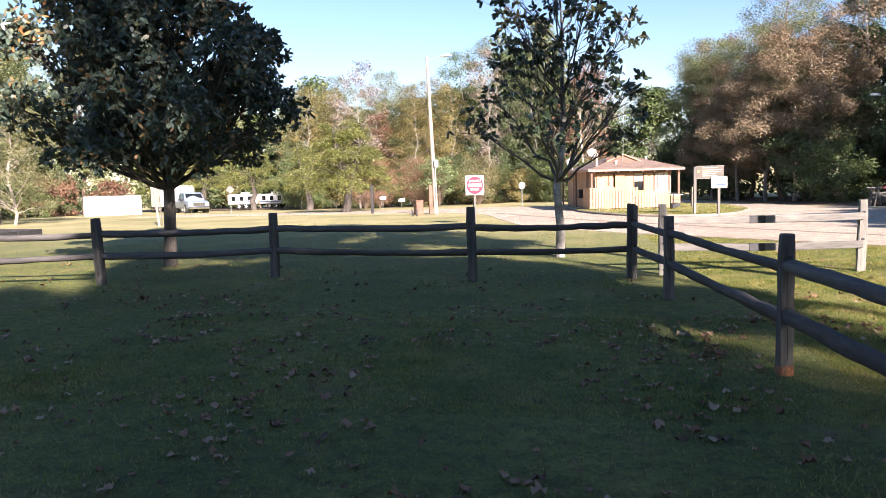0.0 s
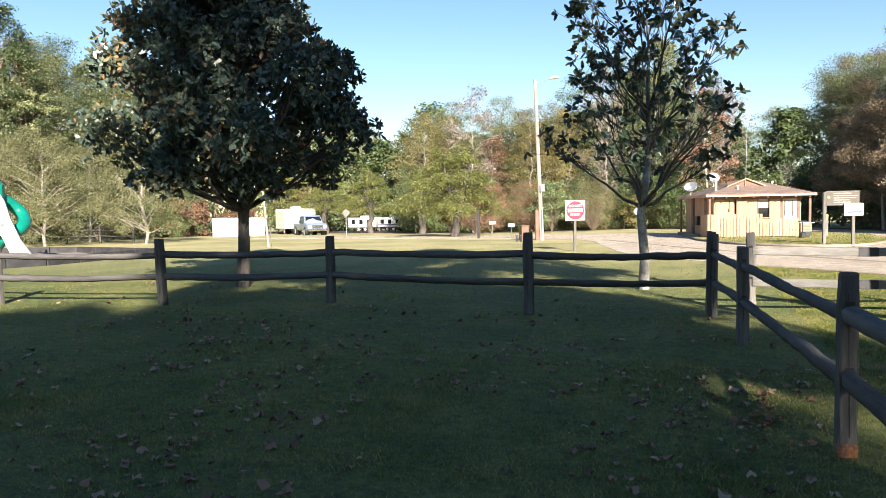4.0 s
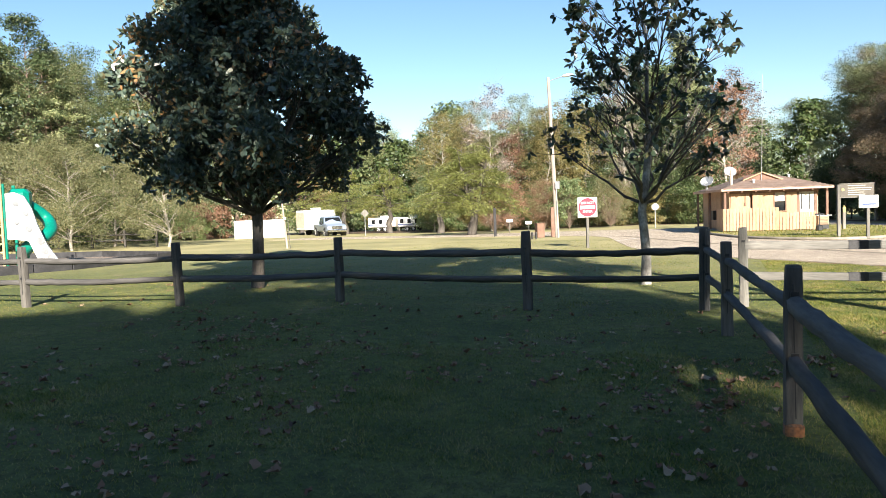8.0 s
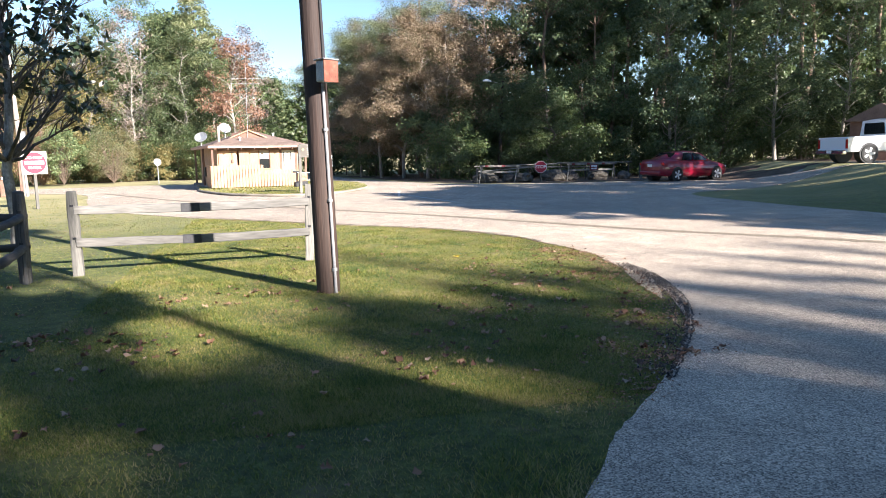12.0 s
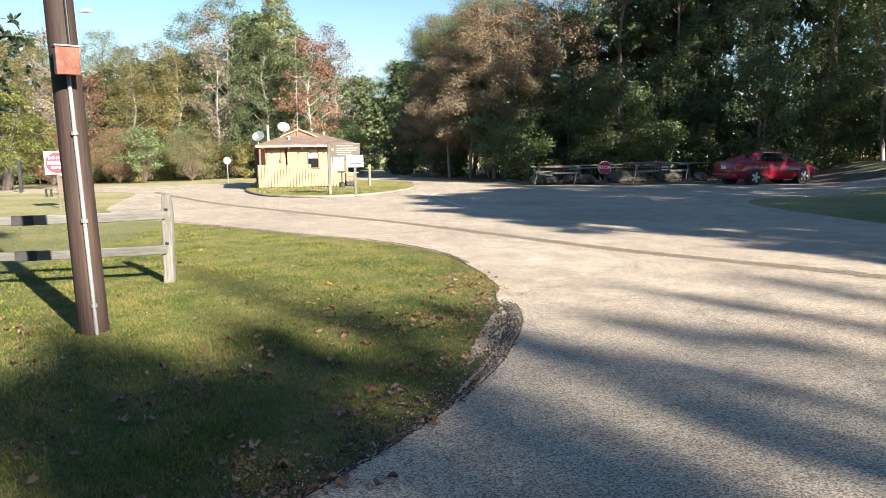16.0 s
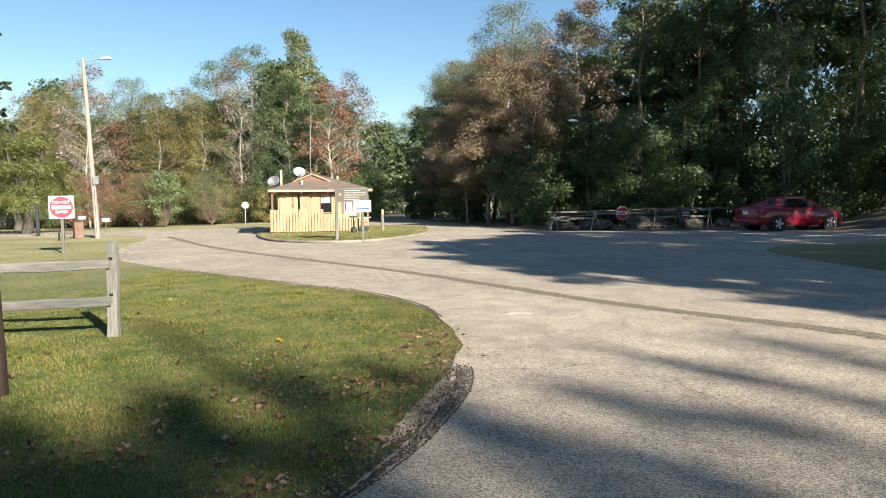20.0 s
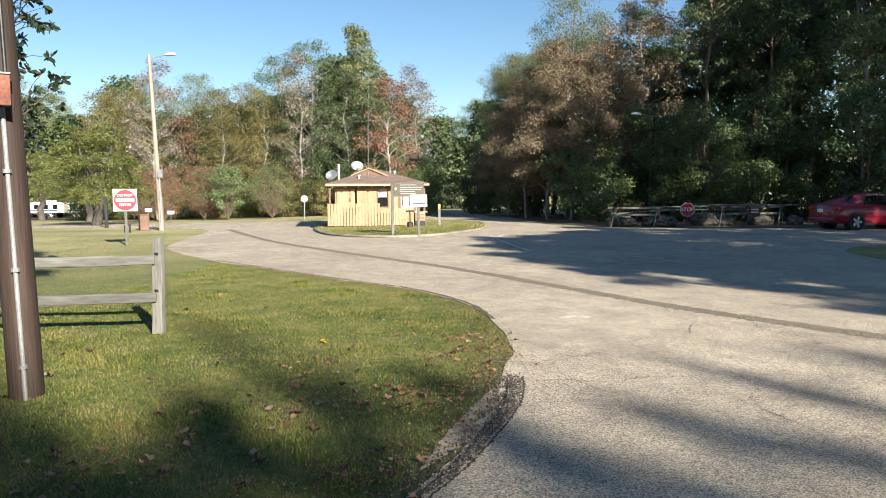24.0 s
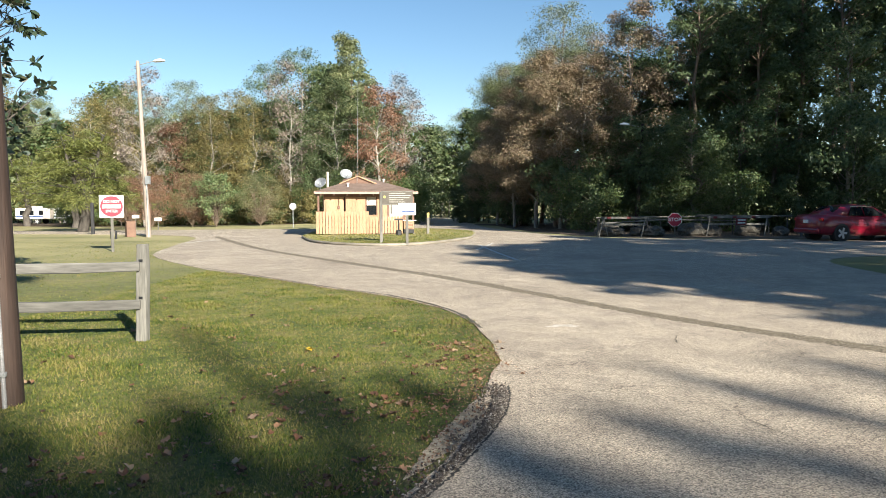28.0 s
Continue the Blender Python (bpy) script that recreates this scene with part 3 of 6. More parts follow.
B8 = tree("oak_tree", 21, 15, 7.4, "round", LGRN, M_BARKW, "dense pale green tree deeper in the wood", count=4600, size=0.33, bare=0.04, clumps=170, at=on_ground(-30, 80))
TALL = {R1: 18, B7: 15, B8: 15, T1: 6, T2: 6, T3: 6, P3: 16, P1: 17, P2: 16, B1: 15, B2: 15, B3: 14, B4: 12, B5: 14, B6: 15}


def plant(base, x, y, height=None, scale=1.0, turn=0.0):
    # the camp's clearing: trees stand behind the trailers there
    away, bearing = math.hypot(x - 1, y), math.degrees(math.atan2(x - 1, y))
    clear = 84 if -34.4 < bearing <= -29.8 else 100 if -29.8 < bearing < -22.6 else 0
    if away < clear:
        k = (clear + away % 6) / away
        x, y, scale = 1 + (x - 1) * k, y * k, scale * k
        height = height * k if height else None
    s = height / TALL[base] if height else scale
    wide = s ** 0.6
    copy_thing(base, on_ground(x, y, turn) @ Matrix.Diagonal((wide, wide, s, 1)))


def level(table, k):
    return float(np.interp(k, [a for a, b in table], [b for a, b in table]))


# skyline of the woods as seen from the road: bearing and rise, bearing and distance of the edge
RISE_OF = [(-37, .15), (-30, .14), (-26, .145), (-22, .16), (-18, .18), (-12, .21), (-8.8, .235), (-6.2, .195), (-2.8, .16), (-1.2, .115), (-0.4, .075), (0.4, .10), (1.2, .15), (2.5, .18), (5, .217), (9, .238), (14, .257), (20, .33), (30, .38), (48, .40)]
EDGE_OF = [(-37, 80), (-20, 72), (-8, 66), (-3.5, 70), (-1.4, 92), (0.3, 100), (1.3, 72), (2.2, 62), (6, 52), (12, 45), (20, 43.5), (30, 46), (48, 52)]
pick = random.Random(77)
for k in range(4):
    b = -38.0 + k * 0.9
    while b < 48:
        d = level(EDGE_OF, b) + 4.5 * k + pick.uniform(-1.5, 1.5)
        h = (1.6 + level(RISE_OF, b) * d) * (pick.uniform(0.72, 1.0) if k == 0 else pick.uniform(0.85, 1.06))
        h = min(max(h, 7.5), 22)
        if b < 1:
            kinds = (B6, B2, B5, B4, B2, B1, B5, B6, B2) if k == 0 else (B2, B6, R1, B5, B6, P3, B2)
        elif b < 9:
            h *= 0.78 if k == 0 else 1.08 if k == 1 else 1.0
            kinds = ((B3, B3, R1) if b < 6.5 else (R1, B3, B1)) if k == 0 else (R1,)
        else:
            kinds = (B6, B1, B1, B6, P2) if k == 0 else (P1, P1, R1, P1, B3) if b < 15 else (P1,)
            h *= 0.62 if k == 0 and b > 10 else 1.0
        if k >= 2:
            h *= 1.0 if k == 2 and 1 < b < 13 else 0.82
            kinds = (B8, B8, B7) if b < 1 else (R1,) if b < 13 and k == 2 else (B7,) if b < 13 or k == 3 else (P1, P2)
            h *= 0.95 if b > 13 and k == 3 else 1.2 if b > 13 else 1.0
        a = radians(b)
        plant(pick.choice(kinds), 8 + d * math.sin(a), 3 + d * math.cos(a), h, turn=pick.uniform(0, 360))
        b += math.degrees((3.4, 4.4, 3.4, 5.0)[k] / d) * pick.uniform(0.8, 1.25)


# bronze oaks in front of the pines, at the bend of the road
for b, d, h in ((3.2, 55, 7.8), (4.6, 51, 8.6), (6.3, 48.5, 11.0), (8.2, 47, 11.4), (10.2, 46.5, 10.6)):
    plant(B3, 8 + d * math.sin(radians(b)), 3 + d * math.cos(radians(b)), h, turn=b * 70)
b = -38.0
while b < 48:
    d = level(EDGE_OF, b) - 1.0 + pick.uniform(-1, 3.5)
    a = radians(b)
    if not -2.5 < b < 1.2:
        plant(pick.choice((T1, T2, T1, T2, T3) if b < 1 else (T3, T3, T1)), 8 + d * math.sin(a), 3 + d * math.cos(a), pick.uniform(3.8, 7.5), turn=pick.uniform(0, 360))
    b += math.degrees(2.8 / d) * pick.uniform(0.8, 1.25)


def row(a, b, n, seed, jitter=1.6):
    rng = random.Random(seed)
    return [(a[0] + (b[0] - a[0]) * (i + 0.5) / n + rng.uniform(-jitter, jitter), a[1] + (b[1] - a[1]) * (i + 0.5) / n + rng.uniform(-jitter, jitter)) for i in range(n)]


for i, (x, y) in enumerate(row((-44, 16), (-47, 62), 12, 1) + row((-49, 14), (-53, 64), 10, 2) + row((-54, 12), (-58, 66), 5, 3)):
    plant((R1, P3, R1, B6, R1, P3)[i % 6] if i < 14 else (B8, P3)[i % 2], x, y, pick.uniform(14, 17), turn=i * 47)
for x, y, h in ((-52, 66, 12), (-56, 62, 12.5), (-60, 58, 12), (-63, 52, 13), (-48, 70, 11.5)):
    plant(B8, x, y, h, turn=x * 31)
for bush, spots in ((U1, row((-30, 70), (5, 62), 9, 11, 1.0) + row((14, 45.5), (46, 41), 8, 12, 1.0) + row((-42, 18), (-42, 52), 6, 13)),
                    (U2, row((-27, 69), (3, 63), 8, 14, 1.0)),
                    (U3, row((12.5, 51), (46, 43), 10, 15, 1.2) + row((-20, 74), (4, 72), 7, 16) + row((9.5, 75), (12, 56), 5, 26) + row((-46, 20), (-46, 60), 6, 17) + row((-42, 74), (-24, 76), 6, 18)),
                    (U4, [(-42.5, 50), (-46, 53), (-41, 58)]), (V1, [(-13.1, 59), (-16.5, 55.5)]), (V2, [(-12.6, 59.5), (-28, 62)])):
    for i, (x, y) in enumerate(spots):
        plant(bush, x, y, scale=pick.uniform(0.8, 1.2), turn=i * 67)
for i, (x, y) in enumerate([(-34.5, 30.5), (-30.5, 34), (-37, 36), (-39, 31)]):
    tree("olive_tree", 60 + i, 6.4, 6.0, "round", OLIVE, M_BARKW, "grey-green small-leaved tree beside the playground", count=26000, size=0.06, bare=0.06, trunk=0.1, clumps=110, at=on_ground(x, y, i * 80))

# the wood goes on out of the walker's view, up-sun of the lawn and the road, and shades them:
# each tree by its place across and along the sun's way, and its height
S1 = tree("oak_tree", 51, 15, 7.0, "round", OAKG, M_BARK, "green broadleaf tree beside the lawn", count=5000, size=0.34, bare=0.08, clumps=110, at=on_ground(5.5, -25))
S2 = tree("pine_tree", 52, 19, 5.2, "pine", PINE, M_BARKP, "very tall pine with a high crown", count=5000, size=0.4, bare=0.63, trunk=0.22, clumps=60, at=on_ground(11.5, -11.5))
S3 = tree("pine_tree", 53, 16, 5.6, "pine", PINE, M_BARKP, "tall pine beside the road", count=5200, size=0.37, bare=0.25, clumps=76, at=on_ground(52, 30))
S5 = tree("pine_tree", 55, 12, 4.6, "pine", PINE, M_BARKP, "slender pine with a small high crown", count=3000, size=0.4, bare=0.76, trunk=0.14, clumps=46, at=on_ground(9.07, -10.83))
S4 = tree("ash_tree", 54, 13, 4.4, "round", LGRN, M_BARKW, "slim broadleaf tree beside the road", count=4200, size=0.26, bare=0.25, trunk=0.13, clumps=80, at=on_ground(30, -30))
S6 = tree("ash_tree", 56, 13, 4.4, "round", LGRN, M_BARKW, "thin-crowned broadleaf tree beside the road", count=1700, size=0.24, bare=0.25, trunk=0.12, clumps=60, at=on_ground(34, -28))
TALL.update({S1: 15, S2: 19, S3: 16, S4: 13, S5: 12, S6: 13})


def up_sun(base, s, a, h, turn, wide=1.0):
    copy_thing(base, on_ground(s * 0.846 - a * 0.533, s * 0.533 + a * 0.846, turn) @ Matrix.Diagonal((wide, wide, h / TALL[base], 1)))


for i, (s, a, h) in enumerate([(-13, -22, 15.5), (-9.5, -24, 16.5), (-6.5, -21, 15), (-3.2, -24, 16), (-0.5, -22, 15.5), (0.1, -24, 15.2), (-2.0, -27, 16.5), (-11, -13, 9.5), (-7.5, -14, 10.5), (-4.2, -12, 9), (-0.8, -13, 9.5), (0.4, -14.5, 9.6),
                               (0.6, -22, 14.4), (-14.5, -15, 11), (-9, -10, 8), (-5.5, -9, 8.5), (-2, -9.5, 8.5), (-0.6, -10, 7.6), (-7, -6.2, 6.2), (-3, -6.6, 6.2), (-10.5, -5.5, 6.0)]):
    up_sun(S1, s, a, h, i * 53, 0.85 if s < 3 else 0.5)
up_sun(S2, 0.3, -14, 19.5, 10, 1.0)
up_sun(S2, 2.8, -15, 19, 50, 0.9)
up_sun(S2, 6.9, -14, 19.3, 80, 0.8)
up_sun(S5, 4.8, -11.6, 11.4, 30, 0.9)
up_sun(S5, 2.8, -13.5, 11.6, 130, 0.9)
# a row of slimmer trees, whose ragged tops let the sun in between them
for i, (s, a, h, wide) in enumerate([(2.5, -34, 18.9, 0.75), (3.6, -36, 18.9, 0.55), (4.7, -36, 18.5, 0.6), (5.6, -35, 18.9, 0.5), (6.6, -36, 17.7, 0.36), (7.85, -36, 18.5, 0.4), (8.5, -37, 17.9, 0.42), (9.45, -36, 18.0, 0.32), (6.2, -39, 18.9, 0.7), (7.6, -38, 18.6, 0.6), (7.25, -36, 17.85, 0.33)]):
    up_sun(S4, s, a, h, i * 97, wide)
for i, (s, a, h, wide) in enumerate([(9.4, -38, 18.8, 0.6), (10.3, -36, 18.0, 0.55), (11.2, -36, 17.9, 0.55), (12.2, -37, 17.7, 0.45), (13.4, -36, 17.4, 0.5), (14.9, -36, 17.2, 0.5), (10.1, -41, 22.0, 0.3), (8.6, -39, 19.0, 0.6), (10.8, -38, 18.3, 0.6)]):
    up_sun(S6, s, a, h, i * 97, wide)
for i, (s, a, h) in enumerate([(19.6, -15, 13.0), (22.0, -16, 15.4), (24.2, -17, 16.6), (26.8, -16, 16.6), (29.4, -16, 17.0), (32.5, -14, 15.8), (20.5, -20, 15.3), (23.0, -22, 17.8), (21.0, -11, 12.5), (23.0, -9, 13), (25.4, -10, 13.6), (28.0, -9, 14), (31.0, -7, 14.5), (34.4, -6, 21), (37.5, -4, 23.5), (40.6, -3, 26), (44.2, -3, 26.5), (47.8, -2, 28), (52.4, -1, 28), (57, 0, 28), (41, -9, 26), (50, -8, 29.5), (24.5, -16, 14), (30, -15, 14.5), (36, -11, 23.5), (54, -7, 30), (46, -9, 29)]):
    up_sun(S3, s, a, h, i * 71, 0.85)


# ---- the two magnolias on the lawn ----
def magnolia(name, label, at, seed, height, low, widths, lumps, tips, leaf, trunk, mat, bark, split, stem=None):
    """Ascending limbs, each one a part, and whorls of long leaves at the twig tips."""
    rng = np.random.default_rng(seed)
    root = thing(name, label, "tree", at)
    t = Tubes()
    spine = bent(rng, (0, 0, -0.15), (0.08, 0.05, height * 0.93), 0, 0.014, 9)
    t.add(spine, trunk * np.array([1.25, 1.0, 0.9, 0.78, 0.6, 0.45, 0.32, 0.2, 0.08]), 12)
    finish("trunk", t.mesh("trunk"), stem or bark, root, smooth=True)
    where, heading, twigs = [], [], Tubes()
    for i in range(lumps):
        k = (i + rng.uniform(0, 1)) / lumps
        z = low + (height - low) * k
        r = level(widths, k) * rng.uniform(0.35, 1.2)
        ang = i * 2.4 + rng.uniform(-0.5, 0.5)
        c = np.array([r * math.cos(ang), r * math.sin(ang), z])
        z0 = max(split, z - r * 1.05 - 0.2)
        s = np.array([np.interp(z0, spine[:, 2], spine[:, 0]), np.interp(z0, spine[:, 2], spine[:, 1]), z0])
        limb = Tubes()
        r0 = trunk * 0.45 * (1.1 - 0.8 * z0 / height)
        limb.add(bent(rng, s, c, -0.03, 0.07, 6), np.linspace(r0, r0 * 0.22, 6), 6)
        n = tips
        o = rng.normal(0, 1, (n, 3))
        o[:, 2] += 0.6
        o[:, :2] += c[:2] / (np.linalg.norm(c[:2]) + 0.1) * 0.4
        o /= np.linalg.norm(o, axis=1)[:, None]
        p = c + o * rng.uniform(0.35, 1.0, (n, 1)) * rng.uniform(0.55, 0.9) * (0.55 + 0.45 * level(widths, k) / max(w for _, w in widths)) * np.array([1, 1, 0.8])
        for j in range(0, n, max(1, n // 10)):
            twigs.add(bent(rng, s + (c - s) * rng.uniform(0.5, 1.0), p[j], 0.04, 0.12, 4), np.linspace(r0 * 0.3, r0 * 0.1, 4), 4)
        finish("limb", limb.mesh("limb"), bark, root, smooth=True)
        where.append(p)
        heading.append(o)
    tagged(finish("branchwork", twigs.mesh("branchwork"), bark, root, smooth=True), kind="stuff")
    where, heading = np.concatenate(where), np.concatenate(heading)
    each = 9
    wp = np.repeat(where, each, axis=0) + rng.normal(0, 0.015, (len(where) * each, 3))
    side = rng.normal(0, 1, wp.shape)
    out = np.repeat(heading, each, axis=0) * 0.55 + side / np.linalg.norm(side, axis=1)[:, None]
    finish("crown", leaf_mesh("crown", rng, wp, leaf, 1.95, 0.3, 0.25, 0.1, out, oval=True), mat, root)
    return root


magnolia("magnolia_tree", "dense dark evergreen magnolia on the lawn", on_ground(-8.05, 12.35), 21, 8.2, 2.1, [(0, 1.4), (0.1, 1.85), (0.3, 2.1), (0.44, 1.9), (0.56, 1.4), (0.7, 0.95), (0.86, 0.5), (1, 0.15)], 88, 108, 0.07, 0.12, MAGN, M_BARKD, 1.55)
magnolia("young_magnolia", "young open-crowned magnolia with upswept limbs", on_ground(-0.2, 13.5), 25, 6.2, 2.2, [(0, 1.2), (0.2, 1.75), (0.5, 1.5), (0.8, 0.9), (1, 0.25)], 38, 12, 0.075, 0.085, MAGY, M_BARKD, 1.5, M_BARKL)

# ---- cedars on the far grass ----
def cedar(label, at, seed, height, width, limbs, sprays, low=0.22):
    """A short bent trunk that forks into heavy leaders; arching limbs with hanging feathery sprays."""
    rng = np.random.default_rng(seed)
    root = thing("cedar_tree", label, "tree", at)
    t = Tubes()
    fork = np.array([rng.uniform(-0.3, 0.3), 0.1, height * low])
    t.add(bent(rng, (0, 0, -0.1), fork, 0, 0.16, 5), np.linspace(0.34, 0.24, 5), 9)
    leaders = []
    for i in range(3):
        ang = i * 2.1 + rng.uniform(-0.4, 0.4)
        top = np.array([math.cos(ang), math.sin(ang), 0]) * width * rng.uniform(0.1, 0.2) + (0, 0, height * rng.uniform(0.84, 0.97))
        leaders.append(bent(rng, fork - (0, 0, 0.2), top, 0, 0.07, 7))
        t.add(leaders[-1], np.linspace(0.19, 0.03, 7), 7)
    pts, ways = [], []
    for i in range(limbs):
        k = (i + rng.uniform(0, 1)) / limbs
        stem = leaders[i % 3]
        s = np.array([np.interp(k * 0.95, np.linspace(0, 1, 7), stem[:, j]) for j in range(3)])
        ang = i * 2.4 + rng.uniform(-0.5, 0.5)
        reach = width * 0.5 * (1.0 - 0.72 * k ** 1.6) * rng.uniform(0.55, 1.1)
        way = np.array([math.cos(ang), math.sin(ang), 0.0])
        tip = np.array([0, 0, s[2]]) + way * reach + (0, 0, rng.uniform(-0.1, 0.35))
        arm = bent(rng, s, tip, 0.12, 0.06, 7)
        t.add(arm, np.linspace(0.045, 0.008, 7), 4)
        u = rng.uniform(0.12, 1.04, sprays) ** 0.8
        base = np.stack([np.interp(u, np.linspace(0, 1, 7), arm[:, j]) for j in range(3)], 1)
        side = rng.normal(0, 1, (sprays, 1)) * (0.5 - 0.25 * u[:, None]) * (0.5 + reach * 0.16)
        base += side * np.array([-way[1], way[0], 0]) + rng.normal(0, 0.09, (sprays, 3))
        base[:, 2] -= np.abs(side[:, 0]) * 0.25 + 0.22 * rng.uniform(0, 1, sprays) ** 3
        pts.append(base)
        ways.append(way + np.sign(side) * np.array([-way[1], way[0], 0]) * 0.8 + rng.normal(0, 0.2, (sprays, 3)))
    finish("trunk", t.mesh("trunk"), M_BARKD, root, smooth=True)
    finish("crown", leaf_mesh("crown", rng, np.concatenate(pts), 0.045, 5.0, 1.2, 0.3, 0.55, np.concatenate(ways)), CEDAR, root)


cedar("light green spreading cedar with drooping sprays", on_ground(-15.3, 46.5), 31, 6.6, 8.6, 70, 380, 0.24)
cedar("yellow-green spreading cedar beside the camp road", on_ground(-36.8, 67), 32, 7.6, 8.0, 48, 240, 0.3)
cedar("yellow-green spreading cedar beside the camp road", on_ground(-32.5, 69), 33, 7.4, 8.4, 48, 240, 0.3)
cedar("yellow-green spreading cedar beside the camp road", on_ground(-44.6, 70.5), 34, 7.6, 7.8, 48, 220, 0.25)
cedar("light green cedar at the edge of the grass", on_ground(-23.0, 60), 35, 6.8, 6.6, 44, 220, 0.25)
# ---- fences ----
def post_mesh(h, w, seed):
    rng = random.Random(seed)
    bm = box(bmesh.new(), 0, 0, h / 2 - 0.15, w, w * 0.85, h + 0.3, 0.014, segments=2)
    bmesh.ops.subdivide_edges(bm, edges=[e for e in bm.edges if abs(e.verts[0].co.z - e.verts[1].co.z) > 0.4], cuts=5)
    for v in bm.verts:
        v.co.x += rng.uniform(-0.006, 0.006)
        v.co.y += rng.uniform(-0.006, 0.006)
        if v.co.z > h - 0.03:
            v.co.x *= 0.88
            v.co.y *= 0.88
            v.co.z += rng.uniform(-0.008, 0.008)
    return bm


def rail_mesh(length, thick, seed, sag=0.03):
    """A split rail along x: a wedge-like section that twists a little, uneven, with thinner ends."""
    rng = np.random.default_rng(seed)
    n, sides = 22, 7
    k = np.linspace(0, 1, n)
    xs = -0.08 + k * (length + 0.16)
    bow, roll, turn = rng.uniform(-0.025, 0.025), rng.uniform(0, 6.28), rng.uniform(-0.5, 0.5)
    corner = rng.uniform(0.72, 1.2, sides)
    rad = thick * (rng.normal(1, 0.035, n) + 0.06 * np.sin(k * rng.uniform(5, 14)))
    rad[[0, -1]] *= 0.6
    y0 = bow * np.sin(np.pi * k) + rng.normal(0, 0.004, n)
    z0 = -sag * np.sin(np.pi * k) + rng.normal(0, 0.004, n)
    a = np.linspace(0, 2 * np.pi, sides, endpoint=False)
    ang = a[None, :] + roll + turn * k[:, None]
    r = rad[:, None] * corner[None, :] * rng.normal(1, 0.03, (n, sides))
    v = np.stack([np.repeat(xs[:, None], sides, 1), y0[:, None] + r * np.cos(ang) * 0.85, z0[:, None] + r * np.sin(ang)], -1)
    f = [(i * sides + j, i * sides + (j + 1) % sides, (i + 1) * sides + (j + 1) % sides, (i + 1) * sides + j) for i in range(n - 1) for j in range(sides)]
    return array_mesh("rail", v.reshape(-1, 3), np.array(f))


def rail_fence(posts, label, mp, mr, w=0.13, heights=(0.84, 0.47), thick=0.052, seed=0, h=1.09, sag=0.03, square=False, clay=-1):
    """One fence: its posts, and two rails from post to post."""
    rng = random.Random(seed)
    x0, y0 = posts[0][:2]
    root = thing("rail_fence", label, "fence", on_ground(x0, y0))
    z0 = ground_z(x0, y0)
    for i, (x, y, *more) in enumerate(posts):
        post = part("post", post_mesh(more[0] if more else h, w * (more[1] if len(more) > 1 else 1), seed + i), mp, root,
                    at=pose(x - x0, y - y0, ground_z(x, y) - z0, rng.uniform(-1.2, 1.2), rng.uniform(-1.2, 1.2), rng.uniform(-8, 12)))
        for hz in heights:
            part("slot", box(bmesh.new(), 0, -w * 0.425, hz + 0.055, 0.045, 0.006, 0.03), M_DARK, post, "dark rail slot")
        if not square:
            hp = more[0] if more else h
            part("check", box(bmesh.new(), rng.uniform(-0.02, 0.02), -w * 0.43 * (more[1] if len(more) > 1 else 1), hp * 0.5, 0.007, 0.008, hp * rng.uniform(0.5, 0.8), 0, Matrix.Rotation(radians(rng.uniform(-1.5, 1.5)), 4, "Y")), M_DARK, post, "dark drying crack")
            if clay == i:
                part("clay_stain", box(bmesh.new(), 0, 0, 0.02, w * 0.86, w * 0.9, 0.13, 0.02), M_CLAY, post, "orange clay stain at the foot")
    for i in range(len(posts) - 1):
        (xa, ya), (xb, yb) = posts[i][:2], posts[i + 1][:2]
        length = math.hypot(xb - xa, yb - ya)
        for j, hz in enumerate(heights):
            tilt = -math.degrees(math.atan2(ground_z(xb, yb) - ground_z(xa, ya), length))
            at = pose(xa - x0, ya - y0, hz + ground_z(xa, ya) - z0, 0, tilt + rng.uniform(-0.5, 0.5), math.degrees(math.atan2(yb - ya, xb - xa)))
            if square:
                bm = box(bmesh.new(), length / 2, -0.05, 0, length, 0.05, 0.11, 0.008)
                bmesh.ops.subdivide_edges(bm, edges=[e for e in bm.edges if abs(e.verts[0].co.x - e.verts[1].co.x) > 1], cuts=8)
                for v in bm.verts:
                    v.co.z += rng.uniform(-0.006, 0.006) - 0.02 * math.sin(math.pi * v.co.x / length)
                rail = part("rail", bm, mr, root, at=at)
                # a short darker band near the middle of each rail
                part("dark_band", box(bmesh.new(), length * 0.47, -0.05, -0.02, 0.24, 0.062, 0.118, 0.004), M_DARKWOOD, rail, "short dark band on the rail")
            else:
                finish("rail", rail_mesh(length, thick, seed + 10 * i + j, sag), mr, root, at=at)
    return root


M_CLAY = surface("clay_stain", [(0.35, (0.12, 0.085, 0.06)), (0.6, (0.36, 0.14, 0.055))], 14, 60, 0.95, 0, 0.4, 0.006)
M_DARKWOOD = surface("dark_wood", [(0.3, (0.02, 0.02, 0.022)), (0.7, (0.05, 0.048, 0.05))], 5, 50, 0.7, 0, 0.4, 0.006)
rail_fence([(-18.0, 8.9), (-14.6, 9.1), (-10.5, 8.9), (-7.55, 9.5), (-4.92, 10.4), (-1.47, 9.8, 1.14), (0.91, 10.2, 1.13)], "weathered dark split-rail fence round the lawn", M_RAIL, M_RAILX, seed=1)
rail_fence([(0.95, 10.07, 1.1, 0.5), (1.2, 8.2, 1.03, 0.9), (1.57, 4.75, 1.06, 0.8), (1.9, 0.95, 0.86)], "weathered split-rail fence turning towards the walker", M_RAIL, M_RAILX, seed=40, thick=0.05, sag=0.015, heights=(0.83, 0.45), clay=2)
